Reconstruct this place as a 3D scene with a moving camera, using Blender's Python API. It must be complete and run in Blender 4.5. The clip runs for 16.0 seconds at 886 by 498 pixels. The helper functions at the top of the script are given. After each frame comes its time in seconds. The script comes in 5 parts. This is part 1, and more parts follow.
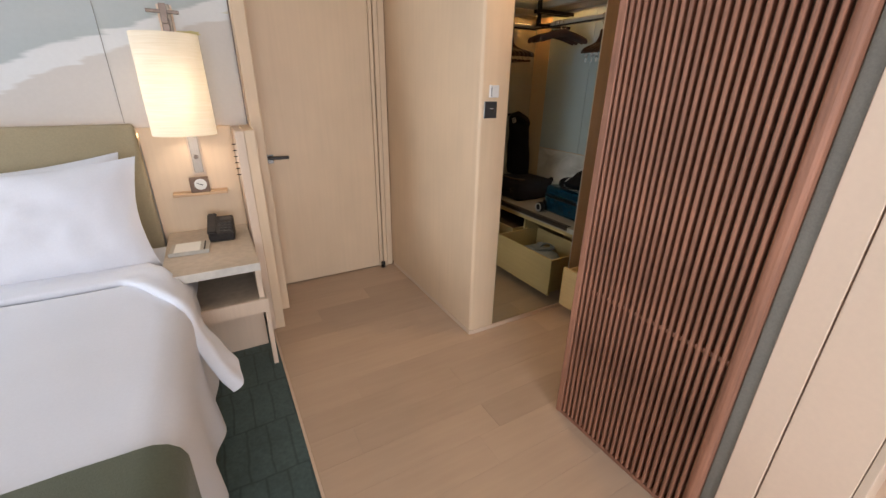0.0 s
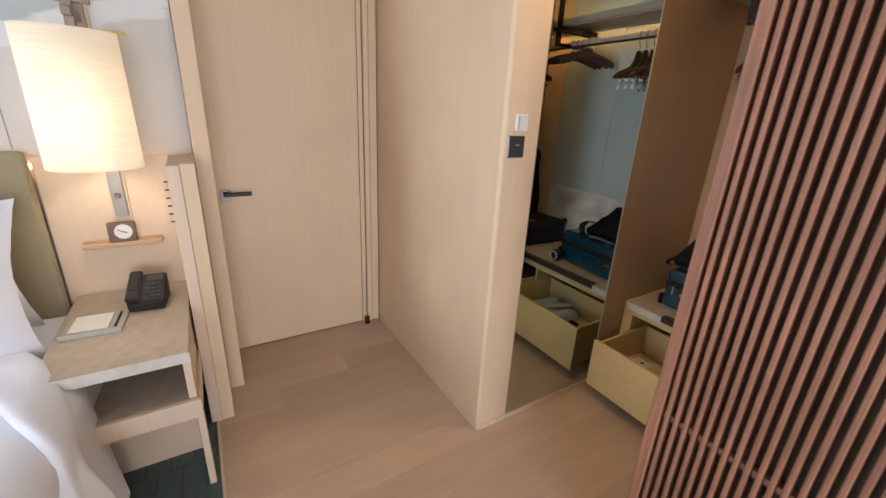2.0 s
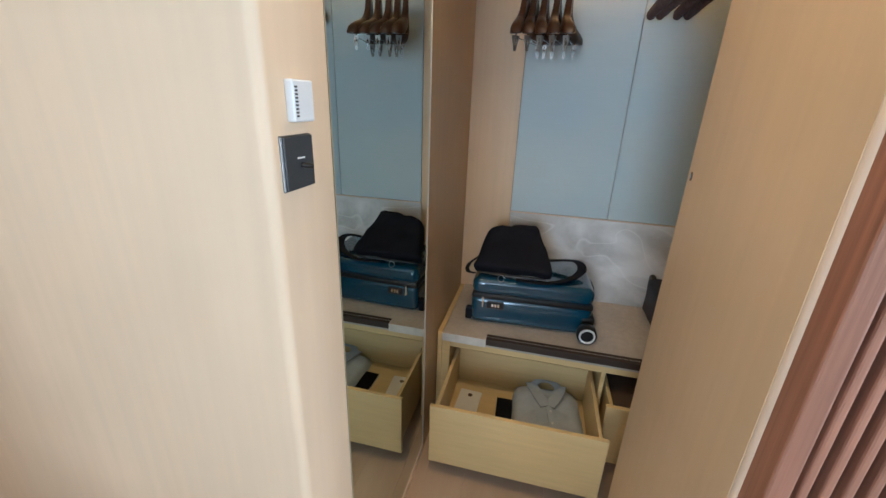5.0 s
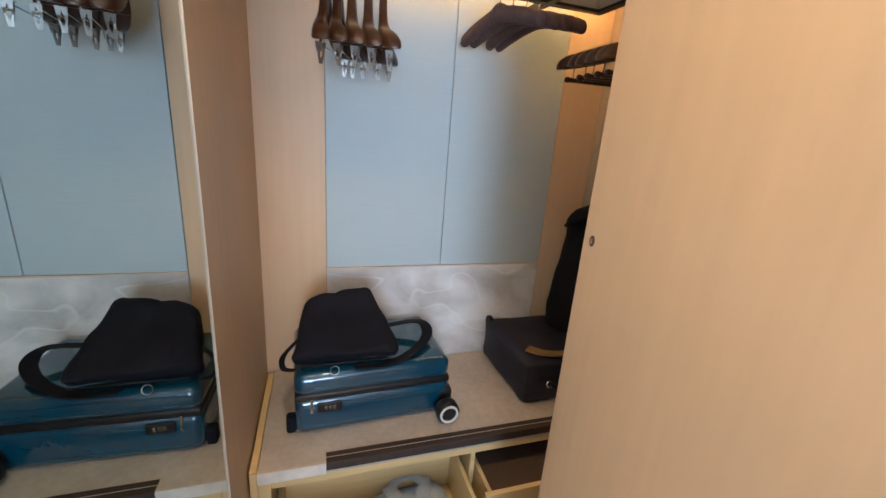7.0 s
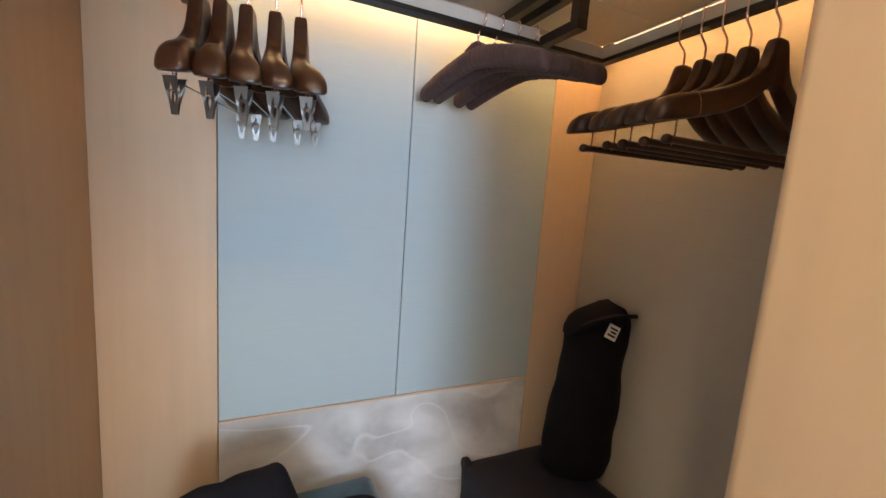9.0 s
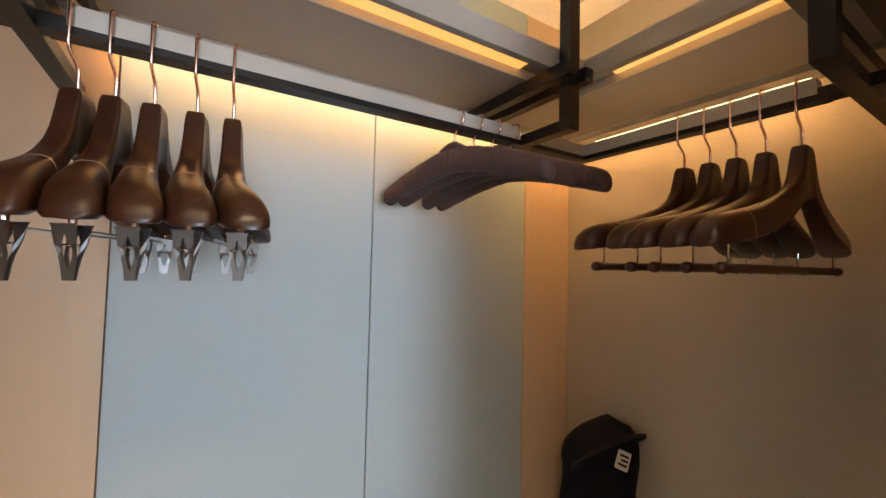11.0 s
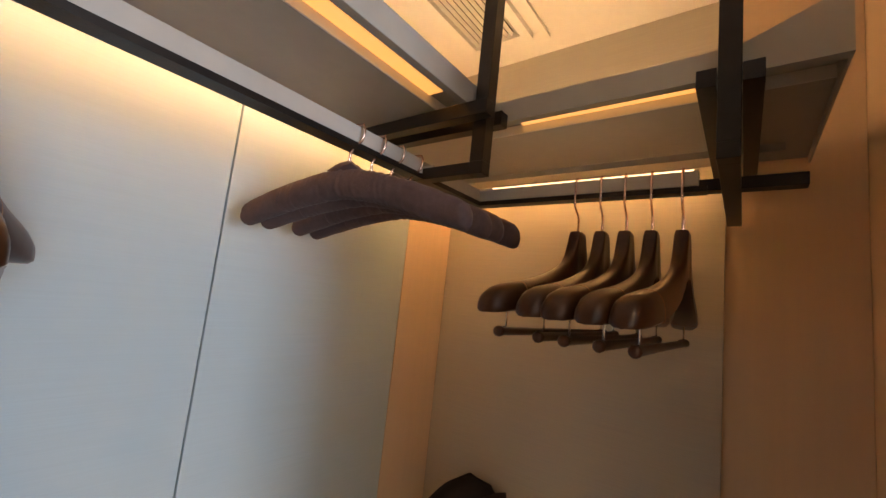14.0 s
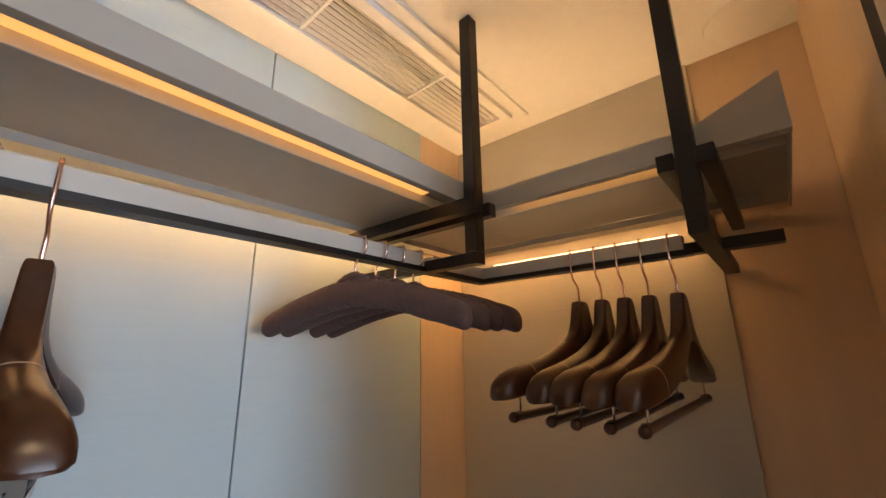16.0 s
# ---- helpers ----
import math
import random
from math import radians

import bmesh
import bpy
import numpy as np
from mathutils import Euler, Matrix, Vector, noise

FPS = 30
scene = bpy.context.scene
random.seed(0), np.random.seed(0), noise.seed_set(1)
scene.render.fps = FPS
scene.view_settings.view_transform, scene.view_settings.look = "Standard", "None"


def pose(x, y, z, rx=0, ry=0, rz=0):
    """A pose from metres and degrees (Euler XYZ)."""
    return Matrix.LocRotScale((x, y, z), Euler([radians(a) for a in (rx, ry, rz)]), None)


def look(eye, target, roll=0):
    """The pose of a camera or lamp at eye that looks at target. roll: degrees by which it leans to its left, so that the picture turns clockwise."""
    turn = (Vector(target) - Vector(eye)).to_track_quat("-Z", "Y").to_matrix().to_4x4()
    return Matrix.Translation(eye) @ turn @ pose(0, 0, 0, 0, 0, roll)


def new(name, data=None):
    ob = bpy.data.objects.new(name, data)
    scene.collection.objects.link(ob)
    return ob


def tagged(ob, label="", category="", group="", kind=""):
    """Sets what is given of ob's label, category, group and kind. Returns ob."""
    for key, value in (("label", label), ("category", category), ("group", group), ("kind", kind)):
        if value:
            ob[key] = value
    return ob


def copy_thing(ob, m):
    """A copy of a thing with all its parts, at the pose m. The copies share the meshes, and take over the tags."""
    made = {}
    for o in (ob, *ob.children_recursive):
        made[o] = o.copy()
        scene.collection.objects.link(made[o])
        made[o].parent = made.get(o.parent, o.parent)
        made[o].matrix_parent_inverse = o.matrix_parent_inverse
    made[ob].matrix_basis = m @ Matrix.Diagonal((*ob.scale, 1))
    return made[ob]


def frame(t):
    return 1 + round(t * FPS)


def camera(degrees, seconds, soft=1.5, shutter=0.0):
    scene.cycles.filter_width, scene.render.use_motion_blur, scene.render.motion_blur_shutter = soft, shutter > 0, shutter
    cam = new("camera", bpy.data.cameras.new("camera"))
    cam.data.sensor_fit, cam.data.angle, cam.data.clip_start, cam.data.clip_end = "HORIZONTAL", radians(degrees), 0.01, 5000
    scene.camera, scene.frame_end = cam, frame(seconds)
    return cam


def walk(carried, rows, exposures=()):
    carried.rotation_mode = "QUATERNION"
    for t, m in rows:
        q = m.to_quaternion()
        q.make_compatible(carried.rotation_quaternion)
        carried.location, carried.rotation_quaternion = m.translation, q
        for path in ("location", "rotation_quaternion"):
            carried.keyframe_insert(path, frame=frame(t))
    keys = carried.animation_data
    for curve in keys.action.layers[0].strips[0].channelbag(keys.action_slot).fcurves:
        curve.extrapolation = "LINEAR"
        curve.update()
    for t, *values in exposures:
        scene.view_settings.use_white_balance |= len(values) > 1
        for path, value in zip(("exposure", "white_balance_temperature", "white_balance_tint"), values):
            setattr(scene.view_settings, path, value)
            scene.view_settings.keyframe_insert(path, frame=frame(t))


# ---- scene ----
cam = camera(96.2, 16.0)
PATH = [
    (0, (-0.005, 0.132, 1.504), (0.912, 1.74, 0.746), 0.9),
    (0.5, (-0.013, 0.248, 1.495), (0.958, 1.823, 0.734), 1.5),
    (1, (-0.015, 0.404, 1.49), (0.986, 1.961, 0.733), 2.2),
    (1.5, (0.092, 0.572, 1.496), (1.068, 2.166, 0.782), 2.6),
    (2, (0.225, 0.711, 1.519), (1.217, 2.316, 0.856), 2.7),
    (2.5, (0.282, 0.888, 1.503), (1.43, 2.39, 0.85), 2.5),
    (3, (0.359, 1.063, 1.489), (1.689, 2.387, 0.798), 1.9),
    (5.5, (0.875, 1.638, 1.49), (2.753, 1.827, 0.828), 2.1),
    (6, (1.016, 1.674, 1.51), (2.913, 1.627, 0.878), 2.3),
    (6.5, (1.105, 1.708, 1.501), (2.986, 1.409, 0.889), 3.9),
    (7, (1.214, 1.734, 1.523), (3.04, 1.138, 0.966), 4.3),
    (7.5, (1.301, 1.724, 1.522), (3.092, 0.981, 1.031), 4.6),
    (8, (1.436, 1.674, 1.551), (3.26, 0.965, 1.137), 4.8),
    (8.5, (1.571, 1.632, 1.558), (3.408, 0.922, 1.214), 5.0),
    (9, (1.704, 1.604, 1.588), (3.506, 0.777, 1.324), 4.1),
    (9.5, (1.783, 1.564, 1.607), (3.578, 0.7, 1.423), 3.9),
    (12, (1.984, 1.636, 1.748), (3.626, 0.515, 1.962), -0.1),
    (12.5, (2.008, 1.664, 1.753), (3.698, 0.621, 1.992), 0.5),
    (13, (2.013, 1.654, 1.753), (3.666, 0.557, 2.01), 1.7),
    (13.5, (2.03, 1.601, 1.748), (3.516, 0.285, 1.988), 3.6),
    (14, (2.057, 1.544, 1.744), (3.267, -0.03, 1.987), 6.1),
    (14.5, (2.047, 1.516, 1.755), (3.078, -0.17, 2.058), 5.9),
    (15, (2.029, 1.526, 1.777), (3.033, -0.161, 2.157), 3.9),
    (15.5, (2.017, 1.548, 1.793), (3.099, -0.072, 2.248), 1.5),
    (16, (2.005, 1.576, 1.806), (3.259, 0.097, 2.297), -0.8),
]
EXPOSURES = [(0.0, -1.05, 7000, 18), (2.4, -0.78, 6600, 15), (3.0, -0.46, 5500, 6), (5.4, -0.48, 5650, 6), (7.0, 0.08, 5650, 12), (9.5, 0.02, 5850, 11), (12.0, -0.12, 6350, 16), (14.5, -0.15, 6350, 17), (16.0, -0.2, 6050, 14)]
walk(cam, [(t, look(eye, target, roll)) for t, eye, target, roll in PATH], EXPOSURES)

# ---- world and large lights ----
world = bpy.data.worlds.new("sky")
scene.world = world
world.use_nodes = True
sky = world.node_tree.nodes.new("ShaderNodeTexSky")
sky.sky_type, sky.sun_disc = "NISHITA", False
sky.sun_elevation, sky.sun_rotation = radians(40), radians(-60)
world.node_tree.nodes["Background"].inputs["Strength"].default_value = 0.1
world.node_tree.links.new(sky.outputs["Color"], world.node_tree.nodes["Background"].inputs["Color"])


def area_lamp(name, m, sx, sy, watts, colour):
    data = bpy.data.lights.new(name, "AREA")
    data.shape, data.size, data.size_y, data.energy, data.color = "RECTANGLE", sx, sy, watts, colour
    ob = new(name, data)
    ob.matrix_world = m
    return ob


def point_lamp(name, xyz, watts, colour, radius):
    data = bpy.data.lights.new(name, "POINT")
    data.energy, data.color, data.shadow_soft_size = watts, colour, radius
    ob = new(name, data)
    ob.location = xyz
    return ob


def spot_lamp(name, xyz, watts, colour, degrees):
    data = bpy.data.lights.new(name, "SPOT")
    data.energy, data.color, data.spot_size, data.spot_blend, data.shadow_soft_size = watts, colour, radians(degrees), 0.6, 0.03
    ob = new(name, data)
    ob.location = xyz
    return ob


DAY = (0.76, 0.885, 1.0)
WARM = (1.0, 0.49, 0.145)
area_lamp("window_light", look((-3.68, 2.2, 1.35), (0, 2.2, 1.35)), 1.38, 2.0, 190, DAY)
area_lamp("window_light", look((-0.25, -3.08, 1.35), (-0.25, 0, 1.35)), 2.5, 2.0, 300, DAY)
point_lamp("bedside_bulb", (-0.125, 2.775, 1.42), 10.5, (1.0, 0.91, 0.79), 0.045)

# assumed downlight, never in view: added to warm and brighten the entrance's oak return
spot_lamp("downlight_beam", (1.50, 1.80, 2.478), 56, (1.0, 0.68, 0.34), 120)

# ---- materials ----


def material(name, base, rough=0.5, metal=0.0, grain=(0.0, 8.0, (1, 1, 1)), blotch=(0.0, 2.0), bump=0.0, bump_scale=200.0, sheen=0.0,
             coat=0.0, bump_stretch=(1, 1, 1), random=0.0, spec=0.5):
    """A base colour varied at two scales (grain: amount, scale, stretch; blotch: amount, scale), with fine relief."""
    mat = bpy.data.materials.new(name)
    mat.use_nodes = True
    nodes, links = mat.node_tree.nodes, mat.node_tree.links
    bsdf = nodes["Principled BSDF"]
    bsdf.inputs["Roughness"].default_value = rough
    bsdf.inputs["Metallic"].default_value = metal
    bsdf.inputs["Sheen Weight"].default_value = sheen
    bsdf.inputs["Coat Weight"].default_value = coat
    bsdf.inputs["Specular IOR Level"].default_value = spec
    coord = nodes.new("ShaderNodeTexCoord")

    def noise_of(scale, stretch, detail=4.0):
        mapping = nodes.new("ShaderNodeMapping")
        mapping.inputs["Scale"].default_value = stretch
        links.new(coord.outputs["Object"], mapping.inputs["Vector"])
        tex = nodes.new("ShaderNodeTexNoise")
        tex.inputs["Scale"].default_value, tex.inputs["Detail"].default_value = scale, detail
        links.new(mapping.outputs["Vector"], tex.inputs["Vector"])
        return tex

    def scaled(socket, amount):
        """1 plus the centred noise times the amount."""
        node = nodes.new("ShaderNodeMapRange")
        node.inputs["From Min"].default_value, node.inputs["From Max"].default_value = 0.25, 0.75
        node.inputs["To Min"].default_value, node.inputs["To Max"].default_value = 1 - amount, 1 + amount
        links.new(socket, node.inputs["Value"])
        return node.outputs["Result"]

    factors = []
    if grain[0]:
        factors.append(scaled(noise_of(grain[1], grain[2]).outputs["Fac"], grain[0]))
    if blotch[0]:
        factors.append(scaled(noise_of(blotch[1], (1, 1, 1), 3.0).outputs["Fac"], blotch[0]))
    if random:
        info = nodes.new("ShaderNodeObjectInfo")
        node = nodes.new("ShaderNodeMapRange")
        node.inputs["To Min"].default_value, node.inputs["To Max"].default_value = 1 - random, 1 + random
        links.new(info.outputs["Random"], node.inputs["Value"])
        factors.append(node.outputs["Result"])
    bsdf.inputs["Base Color"].default_value = (*base, 1)
    if factors:
        value = factors[0]
        for other in factors[1:]:
            node = nodes.new("ShaderNodeMath")
            node.operation = "MULTIPLY"
            links.new(value, node.inputs[0]), links.new(other, node.inputs[1])
            value = node.outputs[0]
        tint = nodes.new("ShaderNodeVectorMath")
        tint.operation = "SCALE"
        tint.inputs[0].default_value = base
        links.new(value, tint.inputs["Scale"])
        links.new(tint.outputs["Vector"], bsdf.inputs["Base Color"])
    if bump:
        node = nodes.new("ShaderNodeBump")
        node.inputs["Strength"].default_value, node.inputs["Distance"].default_value = bump, 0.002
        links.new(noise_of(bump_scale, bump_stretch).outputs["Fac"], node.inputs["Height"])
        links.new(node.outputs["Normal"], bsdf.inputs["Normal"])
    return mat


def glowing(name, colour, strength):
    mat = bpy.data.materials.new(name)
    mat.use_nodes = True
    bsdf = mat.node_tree.nodes["Principled BSDF"]
    bsdf.inputs["Base Color"].default_value = (0.8, 0.8, 0.8, 1)
    bsdf.inputs["Emission Color"].default_value = (*colour, 1)
    bsdf.inputs["Emission Strength"].default_value = strength
    return mat


UP = (14, 14, 0.7)
OAK = material("light_oak_veneer", (0.60, 0.436, 0.280), 0.48, grain=(0.035, 3, UP), blotch=(0.07, 2.2), bump=0.05, bump_scale=30, bump_stretch=UP)
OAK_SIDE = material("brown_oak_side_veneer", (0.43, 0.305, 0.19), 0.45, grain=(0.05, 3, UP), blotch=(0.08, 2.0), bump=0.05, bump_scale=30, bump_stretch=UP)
OAK_LIGHT = material("light_oak_wall_veneer", (0.665, 0.498, 0.338), 0.5, grain=(0.03, 3, UP), blotch=(0.07, 2.0), bump=0.05, bump_scale=30, bump_stretch=UP)
OAK_PALE = material("pale_oak_panel", (0.66, 0.51, 0.39), 0.5, grain=(0.03, 6, UP), blotch=(0.04, 2), bump=0.1, bump_scale=30, bump_stretch=UP)
OAK_ACROSS = material("oak_across", (0.52, 0.325, 0.18), 0.45, grain=(0.08, 5, (0.7, 14, 14)), blotch=(0.05, 2), bump=0.1, bump_scale=30)
DRAWER_WOOD = material("yellow_ash_veneer", (0.64, 0.47, 0.225), 0.5, grain=(0.06, 6, (12, 0.8, 12)), blotch=(0.05, 3), bump=0.1, bump_scale=40)
PLANK_WOOD = material("oak_floor_plank", (0.495, 0.355, 0.252), 0.40, grain=(0.05, 3.0, (0.8, 10, 10)), blotch=(0.09, 1.3), bump=0.06, bump_scale=20,
                      bump_stretch=(1, 10, 10), random=0.10)
JOINT = material("dark_floor_joint", (0.40, 0.285, 0.20), 0.8, grain=(0.1, 40, (1, 1, 1)))
WALNUT = material("walnut_slat", (0.285, 0.128, 0.080), 0.5, grain=(0.28, 4, (25, 25, 0.8)), blotch=(0.15, 3), bump=0.2, bump_scale=30, bump_stretch=(20, 20, 1), random=0.12, spec=0.35)
SCREEN_BACK = material("grey_brown_woven_backing", (0.170, 0.136, 0.104), 0.85, grain=(0.12, 180, (1, 1, 1)), blotch=(0.1, 4), bump=0.3, bump_scale=400)
GREY_BACK = material("grey_woven_backing", (0.20, 0.19, 0.165), 0.8, grain=(0.12, 180, (1, 1, 1)), blotch=(0.1, 4), bump=0.3, bump_scale=400)
HANGER_WOOD = material("dark_walnut_hanger", (0.046, 0.0165, 0.0074), 0.30, grain=(0.22, 10, (2, 10, 10)), blotch=(0.2, 9), bump=0.01, bump_scale=60, random=0.12, spec=0.42)
SEAM_WOOD = material("pale_joint_line", (0.30, 0.18, 0.11), 0.5, grain=(0.1, 40, (1, 1, 1)))
CREAM = material("cream_lacquer_panel", (0.74, 0.56, 0.43), 0.55, grain=(0.02, 60, (1, 1, 1)), blotch=(0.03, 1.5), bump=0.05, bump_scale=200)
WHITE_PAINT = material("white_plaster", (0.78, 0.75, 0.70), 0.7, grain=(0.02, 50, (1, 1, 1)), blotch=(0.03, 1.5), bump=0.06, bump_scale=150)
FABRIC_PANEL = material("grey_silk_panel", (0.432, 0.525, 0.565), 0.6, grain=(0.035, 9, (0.6, 0.6, 60)), blotch=(0.03, 2), bump=0.12, bump_scale=120, bump_stretch=(1, 1, 6), sheen=0.1)
TAUPE_PANEL = material("taupe_silk_panel", (0.43, 0.395, 0.33), 0.65, grain=(0.05, 9, (0.6, 0.6, 60)), blotch=(0.05, 2), bump=0.15, bump_scale=120, bump_stretch=(1, 1, 6))
SPEAKER_CLOTH = material("beige_speaker_grille", (0.52, 0.47, 0.38), 0.8, grain=(0.08, 300, (1, 1, 1)), bump=0.2, bump_scale=500)
SHELF_GREY = material("grey_lacquered_shelf", (0.42, 0.39, 0.34), 0.5, grain=(0.03, 40, (1, 1, 1)), blotch=(0.04, 3), bump=0.05, bump_scale=200)
BLACK_STEEL = material("blackened_steel", (0.028, 0.024, 0.022), 0.38, 0.6, grain=(0.15, 30, (1, 1, 1)), blotch=(0.1, 5), bump=0.08, bump_scale=250)
RAIL_WHITE = material("pale_metal_rail", (0.52, 0.495, 0.45), 0.42, 0.1, grain=(0.04, 30, (1, 1, 1)), blotch=(0.03, 5))
CHROME = material("chrome", (0.78, 0.78, 0.78), 0.14, 1.0, grain=(0.03, 50, (1, 1, 1)))
CLIP_STEEL = material("brushed_clip_steel", (0.24, 0.235, 0.23), 0.42, 1.0, grain=(0.1, 60, (1, 1, 1)))
ROSE = material("rose_gold_wire", (0.74, 0.52, 0.44), 0.25, 1.0, grain=(0.05, 60, (1, 1, 1)))
STRAP_METAL = material("brushed_bronze", (0.30, 0.25, 0.205), 0.42, 0.7, grain=(0.12, 20, (20, 20, 1)), blotch=(0.1, 6))
CLOCK_WOOD = material("brown_stained_wood", (0.16, 0.088, 0.052), 0.5, grain=(0.2, 8, (2, 14, 14)), blotch=(0.1, 9))
BRONZE = material("dark_bronze", (0.14, 0.10, 0.08), 0.35, 0.8, grain=(0.1, 40, (1, 1, 1)))
BLACK_PLASTIC = material("black_plastic", (0.009, 0.008, 0.008), 0.42, grain=(0.1, 80, (1, 1, 1)), bump=0.05, bump_scale=300, spec=0.35)
WHITE_PLASTIC = material("white_plastic", (0.66, 0.65, 0.64), 0.35, grain=(0.02, 80, (1, 1, 1)))
SWITCH_GREY = material("anthracite_plate", (0.045, 0.045, 0.047), 0.4, 0.2, grain=(0.06, 60, (1, 1, 1)))
BLUE_SHELL = material("teal_blue_hard_shell", (0.005, 0.052, 0.095), 0.18, 0.2, grain=(0.08, 30, (1, 1, 1)), blotch=(0.12, 6), coat=1.0, bump=0.02, bump_scale=60)
BLACK_NYLON = material("black_nylon", (0.0045, 0.0048, 0.0085), 0.8, grain=(0.25, 120, (1, 1, 1)), blotch=(0.2, 9), bump=0.3, bump_scale=260, spec=0.2)
NAVY_NYLON = material("navy_black_nylon", (0.0045, 0.0055, 0.018), 0.6, grain=(0.25, 150, (1, 1, 1)), blotch=(0.2, 9), bump=0.35, bump_scale=260)
TAN_STRAP = material("bronze_brown_strap", (0.17, 0.105, 0.04), 0.38, grain=(0.2, 90, (1, 1, 1)), bump=0.3, bump_scale=200)
PADDED = material("plum_brown_padded_cloth", (0.085, 0.048, 0.042), 0.8, grain=(0.15, 120, (1, 1, 1)), blotch=(0.15, 12), bump=0.3, bump_scale=300, sheen=0.04)
LINEN = material("white_bed_linen", (0.66, 0.675, 0.735), 0.75, grain=(0.02, 120, (1, 1, 1)), blotch=(0.02, 4), bump=0.15, bump_scale=45, sheen=0.1)
OLIVE = material("olive_upholstery", (0.31, 0.255, 0.16), 0.8, grain=(0.08, 150, (1, 1, 1)), blotch=(0.06, 4), bump=0.4, bump_scale=350, sheen=0.1)
RUNNER = material("olive_bed_runner", (0.082, 0.092, 0.058), 0.85, grain=(0.12, 150, (1, 1, 1)), blotch=(0.08, 5), bump=0.5, bump_scale=300, sheen=0.15)
SHIRT = material("grey_cotton", (0.43, 0.48, 0.54), 0.85, grain=(0.06, 150, (1, 1, 1)), blotch=(0.1, 14), bump=0.3, bump_scale=300)
PAPER = material("white_card", (0.75, 0.73, 0.68), 0.7, grain=(0.02, 60, (1, 1, 1)))
DRAWER_FELT = material("brown_drawer_lining", (0.105, 0.066, 0.045), 0.8, grain=(0.1, 90, (1, 1, 1)), bump=0.2, bump_scale=200)
BROWN_FELT = material("dark_brown_lining", (0.034, 0.021, 0.015), 0.7, grain=(0.1, 90, (1, 1, 1)), bump=0.2, bump_scale=200)
BENCH_STONE = material("warm_grey_limestone", (0.45, 0.40, 0.345), 0.35, grain=(0.10, 45, (1, 1, 1)), blotch=(0.12, 7), bump=0.05, bump_scale=80)
EDGE_STONE = material("pale_honed_stone", (0.60, 0.57, 0.52), 0.5, grain=(0.08, 40, (1, 1, 1)), blotch=(0.12, 12), bump=0.1, bump_scale=70)
BEIGE_STONE = material("beige_limestone", (0.42, 0.34, 0.26), 0.4, grain=(0.12, 28, (1, 1, 1)), blotch=(0.1, 6), bump=0.1, bump_scale=60)
GLOW = glowing("warm_led_strip", WARM, 43)
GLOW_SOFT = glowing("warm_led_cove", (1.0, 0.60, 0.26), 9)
GLOW_UP = glowing("warm_led_uplight", (1.0, 0.59, 0.24), 52)
GLOW_BAND = glowing("warm_led_diffuser", (1.0, 0.42, 0.07), 1.25)
GLOW_LINE = glowing("bright_led_line", (1.0, 0.70, 0.36), 6)


def mirror_material():
    mat = bpy.data.materials.new("mirror_silver")
    mat.use_nodes = True
    bsdf = mat.node_tree.nodes["Principled BSDF"]
    bsdf.inputs["Base Color"].default_value = (0.60, 0.655, 0.62, 1)
    bsdf.inputs["Metallic"].default_value, bsdf.inputs["Roughness"].default_value = 1.0, 0.01
    return mat


def shade_material():
    mat = bpy.data.materials.new("cream_silk_shade")
    mat.use_nodes = True
    nodes, links = mat.node_tree.nodes, mat.node_tree.links
    nodes.remove(nodes["Principled BSDF"])
    coord, wave = nodes.new("ShaderNodeTexCoord"), nodes.new("ShaderNodeTexNoise")
    mapping = nodes.new("ShaderNodeMapping")
    mapping.inputs["Scale"].default_value = (2, 2, 90)
    wave.inputs["Scale"].default_value = 3
    ramp = nodes.new("ShaderNodeValToRGB")
    ramp.color_ramp.elements[0].position, ramp.color_ramp.elements[1].position = 0.3, 0.7
    ramp.color_ramp.elements[0].color, ramp.color_ramp.elements[1].color = (0.82, 0.77, 0.67, 1), (0.90, 0.87, 0.80, 1)
    diffuse, trans, mix = nodes.new("ShaderNodeBsdfDiffuse"), nodes.new("ShaderNodeBsdfTranslucent"), nodes.new("ShaderNodeMixShader")
    mix.inputs["Fac"].default_value = 0.55
    links.new(coord.outputs["Object"], mapping.inputs["Vector"]), links.new(mapping.outputs["Vector"], wave.inputs["Vector"])
    links.new(wave.outputs["Fac"], ramp.inputs["Fac"])
    for node in (diffuse, trans):
        links.new(ramp.outputs["Color"], node.inputs["Color"])
    links.new(diffuse.outputs[0], mix.inputs[1]), links.new(trans.outputs[0], mix.inputs[2])
    links.new(mix.outputs[0], nodes["Material Output"].inputs["Surface"])
    return mat


